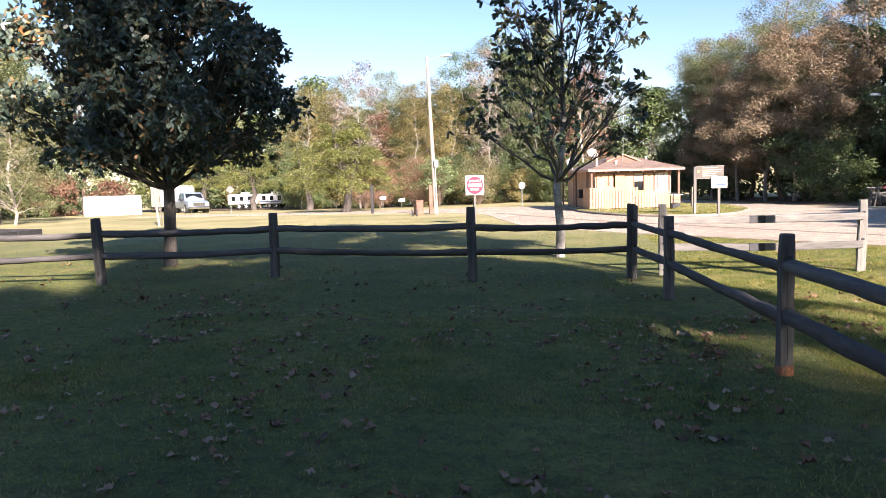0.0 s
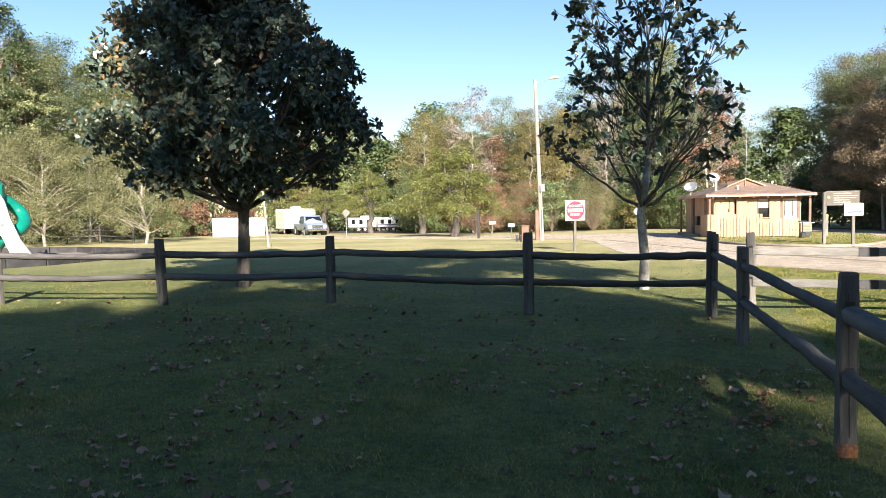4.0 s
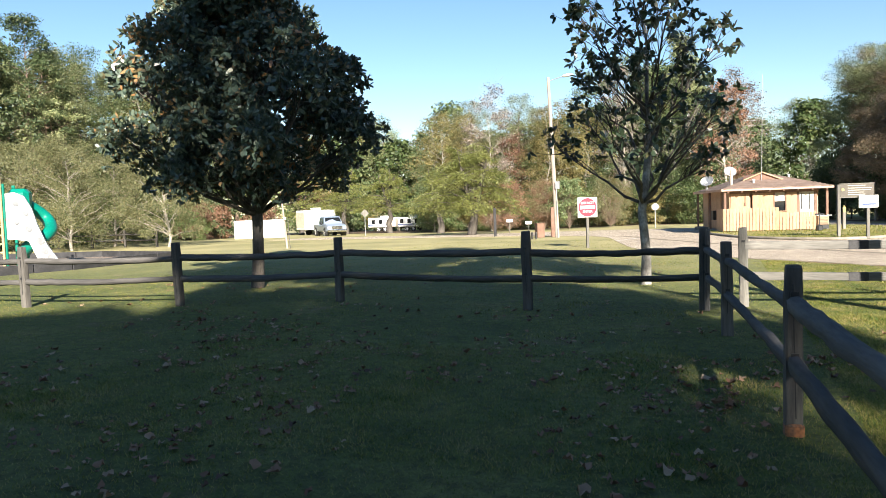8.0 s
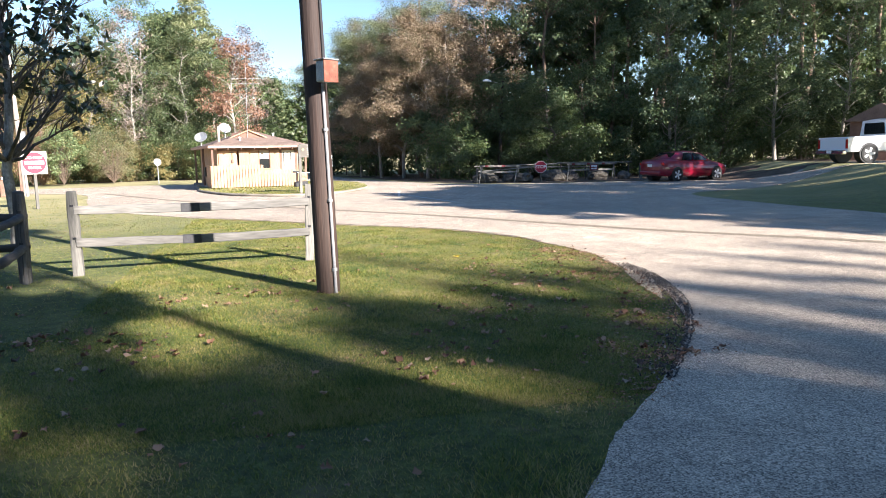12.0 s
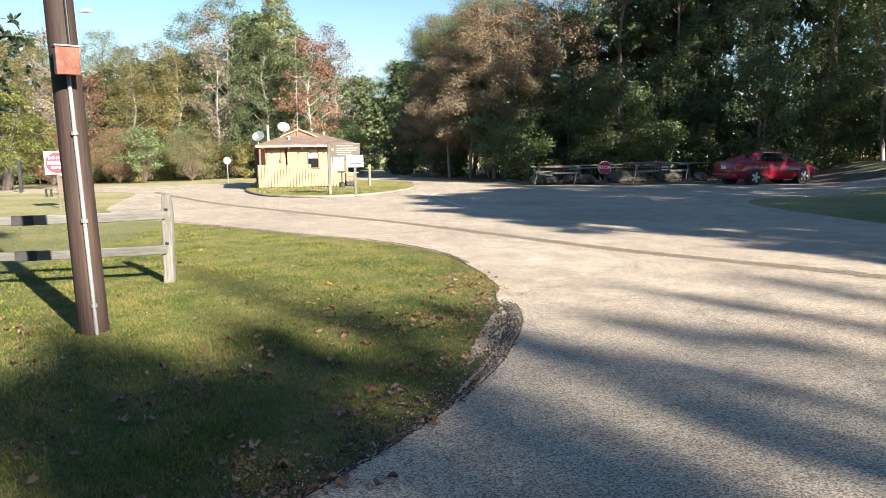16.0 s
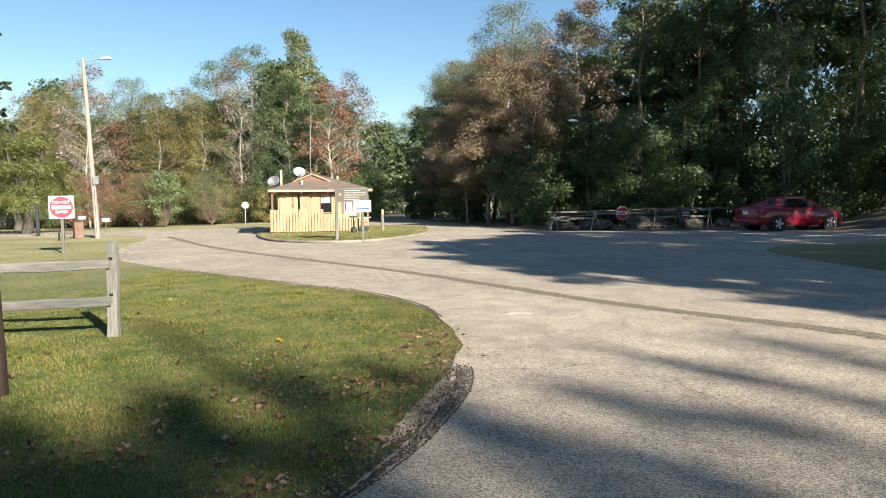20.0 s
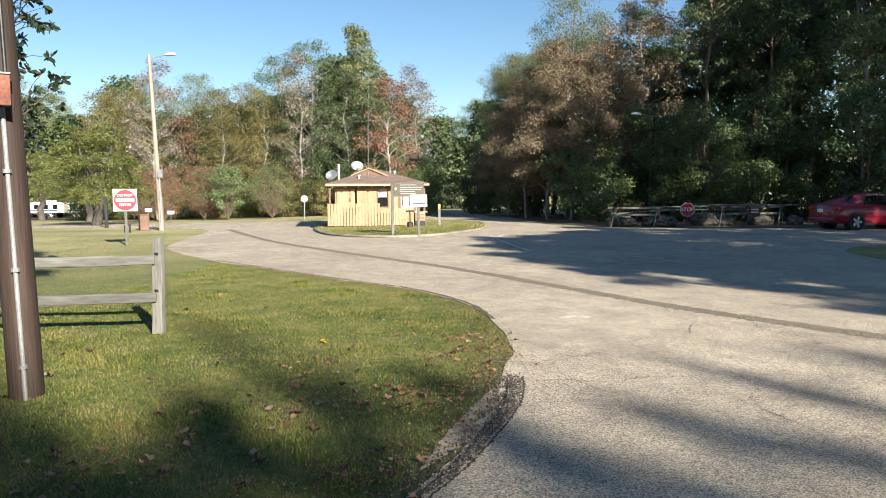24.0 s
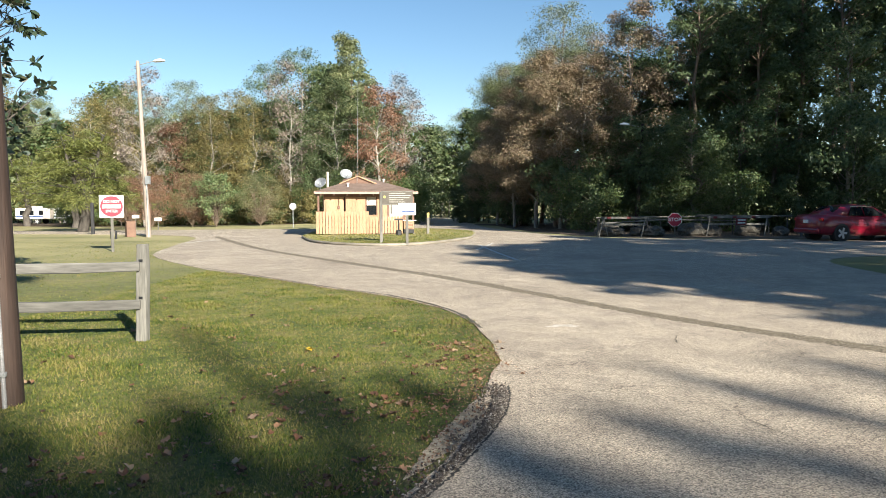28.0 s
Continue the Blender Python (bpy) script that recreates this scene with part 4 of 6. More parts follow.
rail_fence([(1.42, 10.57), (4.4, 10.95)], "bleached grey two-board fence beside the road", M_POSTG, M_RAILG, seed=70, h=1.1, square=True, heights=(0.86, 0.44), w=0.12)
rail_fence([(-42, 33.4), (-39.5, 33.8), (-37, 34.2), (-34.5, 34.5), (-32, 34.6)], "dark rail fence behind the playground", M_RAIL, M_RAILX, seed=90)

# ---- utility pole beside the lawn ----
M_AMBER = surface("rusty_plate", [(0.3, (0.11, 0.034, 0.02)), (0.5, (0.19, 0.055, 0.03)), (0.7, (0.26, 0.11, 0.07))], 9, 60, 0.7, 0.0, 0.3, 0.003)
M_CONDUIT = plain("dull_conduit", (0.34, 0.33, 0.33), 0.6, 0.2)
up = thing("utility_pole", "dark creosoted wooden utility pole with grey conduit", "utility pole", on_ground(4.46, 8.4))
t = Tubes()
t.add([(0.005, 0, -0.2), (-0.036, 0, 1.5), (-0.072, 0, 3), (-0.228, 0.01, 9.5)], [0.128, 0.122, 0.115, 0.095], 20)
finish("shaft", t.mesh("shaft"), M_POLE, up, smooth=True)
rodded("conduit", (0.07, -0.125, 0), (0.012, -0.12, 2.24), 0.017, M_CONDUIT, up, "grey steel conduit")
rodded("cable", (0.03, -0.09, 2.5), (-0.13, -0.085, 9.4), 0.014, M_DARK, up, "black riser cable")
for z in (0.25, 1.0, 1.75):
    part("strap", rod(bmesh.new(), (0.07 - 0.026 * z, -0.125, z), (0.07 - 0.026 * z, -0.125, z + 0.03), 0.03), M_GREY, up)
mb = part("meter_box", box(bmesh.new(), 0, -0.03, 0, 0.165, 0.14, 0.21, 0.008), M_GREY, up, "grey metal box with a rusty face", pose(0.03, -0.2, 2.35, 0, 0, 32))
part("cover", box(bmesh.new(), 0, -0.108, -0.003, 0.18, 0.012, 0.22, 0.003), M_AMBER, mb, "rust-orange plate")
part("hood", box(bmesh.new(), 0, -0.035, 0.118, 0.195, 0.18, 0.014, 0.004), M_GREY, mb, "pale metal hood")

bol = thing("bollard", "rusty steel pipe post with a pale flat cap", "bollard", on_ground(2.18, 1.8))
rodded("pipe", (0, 0, -0.1), (0, 0, 0.975), 0.044, M_RUST, bol, sides=20)
part("cap", rod(bmesh.new(), (0, 0, 0.975), (0, 0, 1.0), 0.054, 0.05, 20), plain("pale_cap", (0.5, 0.52, 0.58), 0.5), bol, "pale painted cap")
rodded("pin", (-0.05, 0, 0.9), (0.05, 0, 0.9), 0.006, M_GREY, bol)
part("paint_patch", box(bmesh.new(), -0.02, -0.04, 0.7, 0.03, 0.008, 0.02), M_RED, bol, "fleck of red paint")

# ---- booth on its island ----
BA, BROT = (1.05, 37.42), 11.0
M_PALEDOOR = plain("pale_door_paint", (0.6, 0.55, 0.46), 0.6)
M_SHADE = plain("window_blind", (0.62, 0.55, 0.45), 0.8)
M_GLASS, gn, gl, gb = material("dark_glass", 0.05)
gb.inputs["Base Color"].default_value = (0.012, 0.014, 0.016, 1)
gb.inputs["Specular IOR Level"].default_value = 0.6
ISLE = [tuple(p) for p in shape([(0.4, 39.0), (0.75, 36.2), (2.3, 31.8), (4.6, 29.7), (6.4, 30.3), (7.8, 33.2), (8.7, 37), (8.5, 44), (4.5, 48.3), (0.0, 46.5)], True, 7)]
sheet("island", ISLE, 0.115, M_LAWN, "raised grass traffic island under the booth", cell=1.5, skirt=0.2)
kerb = Tubes()
ring = [(x, y, ground_z(x, y) + 0.055) for x, y in ISLE]
kerb.add(ring + [ring[0], ring[1]], [0.07] * (len(ring) + 2), 4)
tagged(finish("kerb", kerb.mesh("kerb"), M_CONC), "pale stained concrete kerb round the island", "kerb", kind="structure")
tagged(part("booth_apron", box(bmesh.new(), 0, 0, 0, 4.9, 8.4, 0.2, 0.02), M_CONC, at=on_ground(*BA, BROT, 0.05) @ pose(2.5, 4.45, 0)), "concrete slab under the booth", "slab", kind="structure")
booth = thing("gate_booth", "tan board gate booth with a brown shingle hip roof", "booth", on_ground(*BA, BROT, 0.15))
W, D, EAVE, RISE = 5.05, 8.5, 2.06, 0.82
bm = bmesh.new()
c = [bm.verts.new(p) for p in ((0, 0, EAVE), (W, 0, EAVE), (W, D, EAVE), (0, D, EAVE), (W / 2, 2.5, EAVE + RISE), (W / 2, D - 2.5, EAVE + RISE))]
for f in ((0, 1, 4), (1, 2, 5, 4), (2, 3, 5), (3, 0, 4, 5), (3, 2, 1, 0)):
    bm.faces.new([c[i] for i in f])
bmesh.ops.recalc_face_normals(bm, faces=bm.faces[:])
roof = part("roof", bm, M_SHINGLE, booth, "brown shingle hip roof")
for a, b in (((0, 0), (W, 0)), ((W, 0), (W, D)), ((W, D), (0, D)), ((0, D), (0, 0))):
    l = math.hypot(b[0] - a[0], b[1] - a[1])
    part("fascia", box(bmesh.new(), l / 2, 0, 0, l + 0.06, 0.03, 0.13, 0.004), plain("pinkish_fascia", (0.52, 0.34, 0.26), 0.7), roof, "faded tan fascia board",
         at=pose(a[0], a[1], EAVE - 0.04, 0, 0, math.degrees(math.atan2(b[1] - a[1], b[0] - a[0]))))
# courses of shingles on the front and the two long slopes
for i in range(13):
    k = (i + 0.3) / 14
    y, z = 2.5 * k, EAVE + RISE * k + 0.012
    tip = Matrix.Rotation(math.atan2(RISE, 2.5) - 0.05, 4, "X")
    part("shingle_course", box(bmesh.new(), W / 2, y, z, W * (1 - k), 0.185, 0.012, 0, tip), M_SHINGLE, roof)
    for s, x in ((1, W / 2 * k), (-1, W - W / 2 * k)):
        part("shingle_course", box(bmesh.new(), x, D / 2, z, 0.185, D - 5 * k, 0.012, 0, Matrix.Rotation(-s * (math.atan2(RISE, W / 2) - 0.05), 4, "Y")), M_SHINGLE, roof)
# small gable vent
g = bmesh.new()
v = [g.verts.new(p) for p in ((1.3, 1.3, EAVE + 0.42), (3.05, 1.3, EAVE + 0.42), (2.17, 1.3, EAVE + 0.78), (1.5, 2.4, EAVE + 0.7), (2.9, 2.4, EAVE + 0.7), (2.3, 2.5, EAVE + 0.82))]
for f in ((0, 1, 2), (0, 2, 5, 3), (1, 4, 5, 2), (3, 5, 4)):
    g.faces.new([v[i] for i in f])
gab = part("gablet", g, M_BROWN, roof, "dark louvred gable vent")
for s in (-1, 1):
    part("gable_board", box(bmesh.new(), 2.17 + s * 0.46, 1.25, EAVE + 0.62, 1.02, 0.1, 0.06, 0.004, Matrix.Rotation(s * 0.39, 4, "Y")), M_TAN, roof, "pale gable board")
# walls with their openings
def wall(x, z, sx, sz, y=0.55, mat=M_TAN, thick=0.1):
    return boxed("wall_panel", (sx, thick, sz), (x, y, z), mat, booth, bevel=0.004)


wall(0.97, 1.0, 0.9, 2.0)
wall(1.46, 1.0, 0.1, 2.0, 0.75, M_BROWN)
wall(1.76, 1.03, 0.5, 2.04, 0.5)
wall(2.27, 1.0, 0.5, 2.0)
wall(2.79, 0.45, 0.54, 0.9)
wall(2.79, 1.95, 0.54, 0.12)
wall(3.31, 1.0, 0.5, 2.0)
wall(3.62, 1.0, 0.12, 2.0, 0.58, M_BROWN)
wall(4.42, 1.0, 0.12, 2.0, 0.56, M_BROWN)
gate = boxed("door", (0.66, 0.05, 1.84), (4.02, 0.55, 0.94), M_PALEDOOR, booth, "pale half-glazed door")
part("pane", box(bmesh.new(), 3.96, 0.518, 1.34, 0.32, 0.012, 0.7, 0.002), M_SHADE, gate, "pale door pane")
for dx in (-0.18, 0.18):
    part("pane_frame", box(bmesh.new(), 3.96 + dx, 0.516, 1.34, 0.05, 0.016, 0.76, 0.002), M_DARK, gate, "dark frame of the pane")
for i in range(6):
    part("louvre", box(bmesh.new(), 4.02, 0.516, 0.25 + i * 0.1, 0.5, 0.012, 0.03, 0.002), M_SHADE, gate)
win = boxed("window", (0.54, 0.03, 0.98), (2.79, 0.58, 1.4), M_GLASS, booth, "dark window with a blind", 0.002)
part("blind", box(bmesh.new(), 2.79, 0.555, 1.62, 0.47, 0.012, 0.46, 0.002), M_SHADE, win, "pale half-drawn blind")
for dx in (-0.27, 0.27):
    part("frame", box(bmesh.new(), 2.79 + dx, 0.52, 1.4, 0.05, 0.07, 1.0, 0.004), M_BROWN, win)
part("sill", box(bmesh.new(), 2.79, 0.5, 0.9, 0.64, 0.12, 0.04, 0.004), M_TAN, win)
for x, y, sx, sy in ((0.5, 1.3, 0.1, 1.5), (0.5, 4.4, 0.1, 3.2), (0.5, 7.2, 0.1, 1.6), (4.5, 4.3, 0.1, 7.4)):
    boxed("wall_panel", (sx, sy, 2.0), (x, y, 1.0), M_TAN, booth, bevel=0.004)
boxed("wall_panel", (4.1, 0.1, 2.0), (2.5, 7.98, 1.0), M_TAN, booth)
for y in (2.42, 6.2):
    boxed("door", (0.05, 0.7, 1.95), (0.53, y, 0.98), M_BROWN, booth, "dark brown side door")
boxed("side_box", (0.3, 0.5, 0.5), (0.28, 3.4, 0.75), M_DARK, booth, "dark box on the side wall", 0.02)
# brown strip standing in for the eave's shade on the wall top
boxed("eave_shade_band", (4.1, 0.04, 0.22), (2.5, 0.42, 1.93), M_BROWN, booth, bevel=0.004)
for x, y in ((0.18, 0.2), (0.18, 4.2), (0.18, 8.2), (4.86, 0.3)):
    boxed("roof_post", (0.1, 0.1, EAVE), (x, y, EAVE / 2), M_BROWN, booth)
for i in range(8):
    boxed("rafter_tail", (0.06, 0.36, 0.1), (0.3 + i * 0.64, 0.21, EAVE - 0.13), M_BROWN, booth, bevel=0.003)
boxed("conduit_box", (0.1, 0.06, 0.16), (1.18, 0.47, 1.3), M_BROWN, booth)
rodded("wall_conduit", (1.18, 0.47, 1.38), (1.18, 0.47, 1.85), 0.014, M_BROWN, booth)
bmf = thing("board_fence", "tan vertical board fence in front of the booth", "fence", on_ground(*BA, BROT, 0.15))
rb = random.Random(3)
for i in range(28):
    tall = 1.1 if i < 17 else 0.84
    boxed("board", (0.132, 0.022, tall + rb.uniform(-0.02, 0.02)), (0.13 + i * 0.152, 0.08 + rb.uniform(-0.008, 0.008), tall / 2), M_TAN, bmf, bevel=0.004)
for i in range(11):
    boxed("board", (0.022, 0.132, 1.1), (0.06, 0.16 + i * 0.15, 0.55), M_TAN, bmf, bevel=0.004)
boxed("backing_rail", (4.2, 0.04, 0.09), (2.2, 0.12, 0.3), M_BROWN, bmf)
ac = thing("air_conditioner", "pale box air conditioner on the booth's corner", "air conditioner", on_ground(*BA, BROT, 0.15))
boxed("case", (0.5, 0.45, 0.42), (4.62, 0.28, 0.4), M_TAN, ac, bevel=0.02)
boxed("lid", (0.66, 0.5, 0.03), (4.66, 0.28, 0.64), M_WHITE, ac)
for i in range(5):
    boxed("louvre", (0.4, 0.02, 0.03), (4.62, 0.05, 0.24 + i * 0.07), M_BROWN, ac, bevel=0.002)
boxed("leg", (0.5, 0.45, 0.2), (4.62, 0.28, 0.1), M_DARK, ac)


def dish(x, y, z, turn, r, up):
    d = thing("satellite_dish", "grey satellite dish on the booth roof", "satellite dish", on_ground(*BA, BROT, 0.15) @ pose(x, y, z), "dishes on the booth")
    b = bmesh.new()
    bmesh.ops.create_uvsphere(b, u_segments=20, v_segments=12, radius=1.0)
    bmesh.ops.bisect_plane(b, geom=b.verts[:] + b.edges[:] + b.faces[:], plane_co=(0, 0, -0.86), plane_no=(0, 0, 1), clear_outer=True)
    bmesh.ops.solidify(b, geom=b.faces[:], thickness=0.03)
    for vv in b.verts:
        vv.co = Vector((vv.co.x * r * 2.1, vv.co.y * r * 1.75, (vv.co.z + 0.86) * r * 2))
    part("reflector", b, M_GREY, d, at=pose(0, 0, up + 0.05, 62, 0, turn), smooth=True)
    rodded("mast", (0, 0, -0.1), (0, 0.06, up), 0.03, M_GREY, d)
    rodded("feed_arm", (0, 0, up - 0.15), (0.22 * math.sin(radians(turn)), -0.42 * math.cos(radians(turn)), up - 0.05), 0.012, M_GREY, d)
    boxed("receiver", (0.08, 0.08, 0.1), (0.22 * math.sin(radians(turn)), -0.42 * math.cos(radians(turn)), up - 0.02), M_GREY, d)


dish(0.3, 5.8, EAVE, -35, 0.36, 0.55)
dish(1.8, 7.0, EAVE + 0.5, 20, 0.36, 0.6)
vent = thing("vent_pipe", "white vent pipe rising from the booth roof", "pipe", on_ground(*BA, BROT, 0.15) @ pose(0.65, 1.0, EAVE + 0.05))
rodded("pipe", (0, 0, 0), (0, 0, 0.95), 0.06, plain("pale_pipe", (0.62, 0.52, 0.42), 0.7), vent)
for x, y, z in ((1.65, 0.8, EAVE + 0.2), (3.5, 1.6, EAVE + 0.42)):
    vs = thing("roof_vent", "short white vent stub on the booth roof", "vent", on_ground(*BA, BROT, 0.15) @ pose(x, y, z), "roof vents")
    rodded("stub", (0, 0, 0), (0, 0, 0.24), 0.045, M_WHITE, vs)
    part("cap", rod(bmesh.new(), (0, 0, 0.22), (0, 0, 0.26), 0.07), M_WHITE, vs)
ant = thing("radio_antenna", "tall thin white radio antenna on the booth", "antenna", on_ground(*BA, BROT, 0.15) @ pose(2.12, 1.2, EAVE + 0.65))
rodded("mast", (0, 0, -0.3), (0.05, 0, 2.6), 0.011, M_GREY, ant)
rodded("whip", (0.05, 0, 2.6), (0.1, 0, 5.0), 0.006, M_GREY, ant)
for z in (2.5, 2.75):
    rodded("element", (-0.75, 0, z), (0.8, 0.1, z + 0.05), 0.004, M_GREY, ant)


# ---- signs ----
def lettering(name, words, size, at, mat, parent):
    cu = bpy.data.curves.new(name, "FONT")
    cu.body, cu.size, cu.align_x, cu.align_y, cu.extrude = words, size, "CENTER", "CENTER", 0.002
    cu.offset = size * 0.02
    ob = new(name, cu)
    me = bpy.data.meshes.new_from_object(ob)
    bpy.data.objects.remove(ob)
    return finish(name, me, mat, parent, at=at)


def disc(name, r, y, z, mat, parent, sides=40, thick=0.006, turn=0.0):
    b = rod(bmesh.new(), (0, y - thick / 2, 0), (0, y + thick / 2, 0), r, None, sides)
    return part(name, b, mat, parent, at=pose(0, 0, z, 0, turn, 0))


M_SIGNW = plain("sign_white", (0.6, 0.59, 0.57), 0.5, 0, 0.1)
dne = thing("do_not_enter_sign", "red and white do not enter sign on a wooden post", "sign", on_ground(-3.6, 26.6, 27))
panel = boxed("panel", (0.75, 0.012, 0.75), (0, 0, 1.52), M_SIGNW, dne, bevel=0.004)
disc("red_disc", 0.345, -0.012, 1.52, M_RED, panel)
part("white_bar", box(bmesh.new(), 0, -0.018, 1.52, 0.57, 0.006, 0.125), M_SIGNW, panel)
lettering("upper_words", "DO NOT", 0.125, pose(0, -0.02, 1.68, 90), M_SIGNW, panel)
lettering("lower_words", "ENTER", 0.125, pose(0, -0.02, 1.36, 90), M_SIGNW, panel)
boxed("post", (0.09, 0.09, 1.75), (0, 0.056, 0.72), M_POSTG, dne)
part("bolt", rod(bmesh.new(), (0, -0.015, 1.87), (0, -0.006, 1.87), 0.012), M_GREY, dne)
part("bolt", rod(bmesh.new(), (0, -0.015, 1.17), (0, -0.006, 1.17), 0.012), M_GREY, dne)

stop = thing("stop_sign", "red octagonal stop sign at the barred road", "sign", on_ground(18.7, 38.2, -20))
disc("border", 0.355, 0.0, 0.82, M_WHITE, stop, 8, 0.01, 22.5)
disc("panel", 0.33, -0.008, 0.82, M_RED, stop, 8, 0.01, 22.5)
lettering("word", "STOP", 0.245, pose(0, -0.016, 0.82, 90), M_WHITE, stop)
boxed("post", (0.06, 0.06, 1.2), (0, 0.04, 0.5), M_POSTG, stop)

M_SIGNB = plain("sign_brown", (0.10, 0.085, 0.065), 0.6)
M_YELL = plain("sign_yellow", (0.50, 0.38, 0.10), 0.5)
M_PALE = plain("faded_print", (0.45, 0.43, 0.38), 0.6)
brd = thing("park_notice_board", "brown notice board with white lines on one post", "sign", on_ground(5.1, 29.8, 14, 0.1))
boxed("post", (0.11, 0.11, 2.0), (0, 0, 0.95), M_POSTG, brd)
pan = boxed("panel", (1.18, 0.05, 0.5), (0.62, -0.03, 1.72), M_SIGNB, brd)
for i, (l, z) in enumerate(((0.62, 1.9), (0.82, 1.81), (0.78, 1.73), (0.55, 1.65), (0.6, 1.57))):
    part("line_of_writing", box(bmesh.new(), 0.3 + l / 2, -0.058, z, l, 0.004, 0.024), M_PALE, pan)
disc("emblem", 0.05, -0.06, 1.76, M_YELL, pan, 16).location.x = 0.13
for i in range(2):
    part("frame", box(bmesh.new(), 0.62, -0.03, 1.47 + 0.5 * i, 1.22, 0.07, 0.03), M_POSTG, pan)
wsg = thing("white_notice_sign", "white notice sign with blue lines on a post", "sign", on_ground(6.08, 29.9, 12, 0.1))
boxed("post", (0.1, 0.1, 1.5), (0, 0.05, 0.68), M_POSTG, wsg)
pan = boxed("panel", (0.66, 0.02, 0.46), (0, 0, 1.3), M_WHITE, wsg)
M_BLUE = plain("ink_blue", (0.05, 0.09, 0.25), 0.5)
part("line_of_writing", box(bmesh.new(), 0, -0.013, 1.44, 0.56, 0.004, 0.05), plain("sky_blue_print", (0.3, 0.48, 0.7), 0.5), pan)
part("line_of_writing", box(bmesh.new(), 0.02, -0.013, 1.2, 0.5, 0.004, 0.06), M_BLUE, pan)
ysg = thing("marker_post", "wooden marker post with a yellow plate", "post", on_ground(6.5, 38.8, 10, 0.1))
boxed("post", (0.13, 0.13, 1.05), (0, 0, 0.5), M_POSTG, ysg)
boxed("plate", (0.12, 0.01, 0.16), (0, -0.07, 0.92), M_YELL, ysg)
disc("lamp", 0.07, -0.08, 1.02, M_YELL, ysg, 14)
exs = thing("bell_post", "small black stand in front of the booth", "stand", on_ground(5.2, 36.6, 20, 0.1))
rodded("stem", (0, 0, 0), (0, 0, 0.75), 0.03, M_DARK, exs)
boxed("base", (0.26, 0.26, 0.28), (0, 0, 0.14), M_DARK, exs, bevel=0.05)
boxed("bar", (0.4, 0.06, 0.08), (0, 0, 0.78), M_DARK, exs, bevel=0.02)
rsn = thing("road_sign", "grey back of a road sign beyond the booth", "sign", on_ground(-3.4, 52, 10))
disc("panel", 0.25, 0, 1.5, M_GREY, rsn, 8, 0.006, 22.5)
rodded("post", (0, 0.03, 0), (0, 0.03, 1.4), 0.03, M_GREY, rsn)
dia = thing("diamond_sign", "pale diamond sign seen from behind", "sign", on_ground(-27.9, 54.7, 28))
part("panel", box(bmesh.new(), 0, 0, 1.95, 0.52, 0.012, 0.52, 0.004, Matrix.Rotation(radians(45), 4, "Y")), M_POSTG, dia)
rodded("post", (0, 0.03, 0), (0, 0.03, 1.95), 0.03, M_GREY, dia)
for x, y, h in ((-13.5, 50, 0.9), (-12.2, 50.5, 0.7)):
    mk = thing("marker_sign", "low white marker on a short post", "sign", on_ground(x, y, 20), "low markers")
    boxed("plate", (0.45, 0.02, 0.22), (0, 0, h), M_WHITE, mk)
    boxed("post", (0.05, 0.05, h), (0, 0.03, h / 2), M_POSTG, mk)

# ---- lamp poles ----
M_LENS = plain("lamp_lens", (0.75, 0.76, 0.78), 0.3)
def street_lamp(x, y, h, turn, arm, mat, label):
    o = thing("street_lamp", label, "street lamp", on_ground(x, y, turn))
    rodded("pole", (0, 0, -0.2), (-0.3, 0, h), 0.125, mat, o, r2=0.08, sides=14)
    rodded("bracket", (-0.28, 0, h - 0.2), (arm - 0.3, 0, h - 0.03), 0.022, M_GREY, o)
    b = bmesh.new()
    bmesh.ops.create_uvsphere(b, u_segments=14, v_segments=8, radius=0.5)
    for vv in b.verts:
        vv.co = Vector((vv.co.x * 0.62, vv.co.y * 0.3, max(vv.co.z, -0.12) * 0.24))
    head = part("lamp_head", b, M_LENS, o, "pale lamp head", pose(arm, 0, h - 0.02, 0, -4, 0), True)
    return o


lamp = street_lamp(-7.2, 37.6, 8.55, 0, 0.75, M_LPOLE, "pale leaning wooden lamp pole with a bracket lamp")
boxed("meter_box", (0.22, 0.16, 0.4), (0.1, -0.16, 2.8), M_GREY, lamp)
rodded("conduit", (0.06, -0.16, 0), (0.03, -0.15, 2.7), 0.03, M_GREY, lamp)
street_lamp(18.6, 45.4, 6.3, 180, 0.75, M_POLE, "dark lamp pole at the foot of the wood")
kio = thing("brown_kiosk", "brown wooden box beside the lamp pole", "box", on_ground(-8.35, 37.9, 35))
boxed("cabinet", (0.42, 0.42, 0.76), (0.1, 0, 0.38), M_BROWN, kio, bevel=0.015)
boxed("lid", (0.47, 0.47, 0.04), (0.1, 0, 0.78), M_BROWN, kio)
bp = thing("brown_post", "square brown wooden post behind the lamp pole", "post", on_ground(-7.75, 38.9, 20))
boxed("post", (0.2, 0.22, 1.65), (0, 0, 0.78), M_BROWN, bp, bevel=0.01)
boxed("cap", (0.25, 0.27, 0.04), (0, 0, 1.62), M_BROWN, bp, bevel=0.008)
stk = thing("leaning_post", "pale wooden post with a thin stake beside it", "post", on_ground(-19.05, 29.75, 20))
rodded("post", (0, 0, -0.1), (-0.22, 0, 2.9), 0.06, M_LPOLE, stk, r2=0.045)
rodded("stake", (0.16, -0.1, -0.1), (0.1, -0.1, 1.4), 0.02, M_RAIL, stk)
boxed("bracket", (0.12, 0.1, 0.14), (-0.05, -0.08, 1.5), M_GREY, stk)
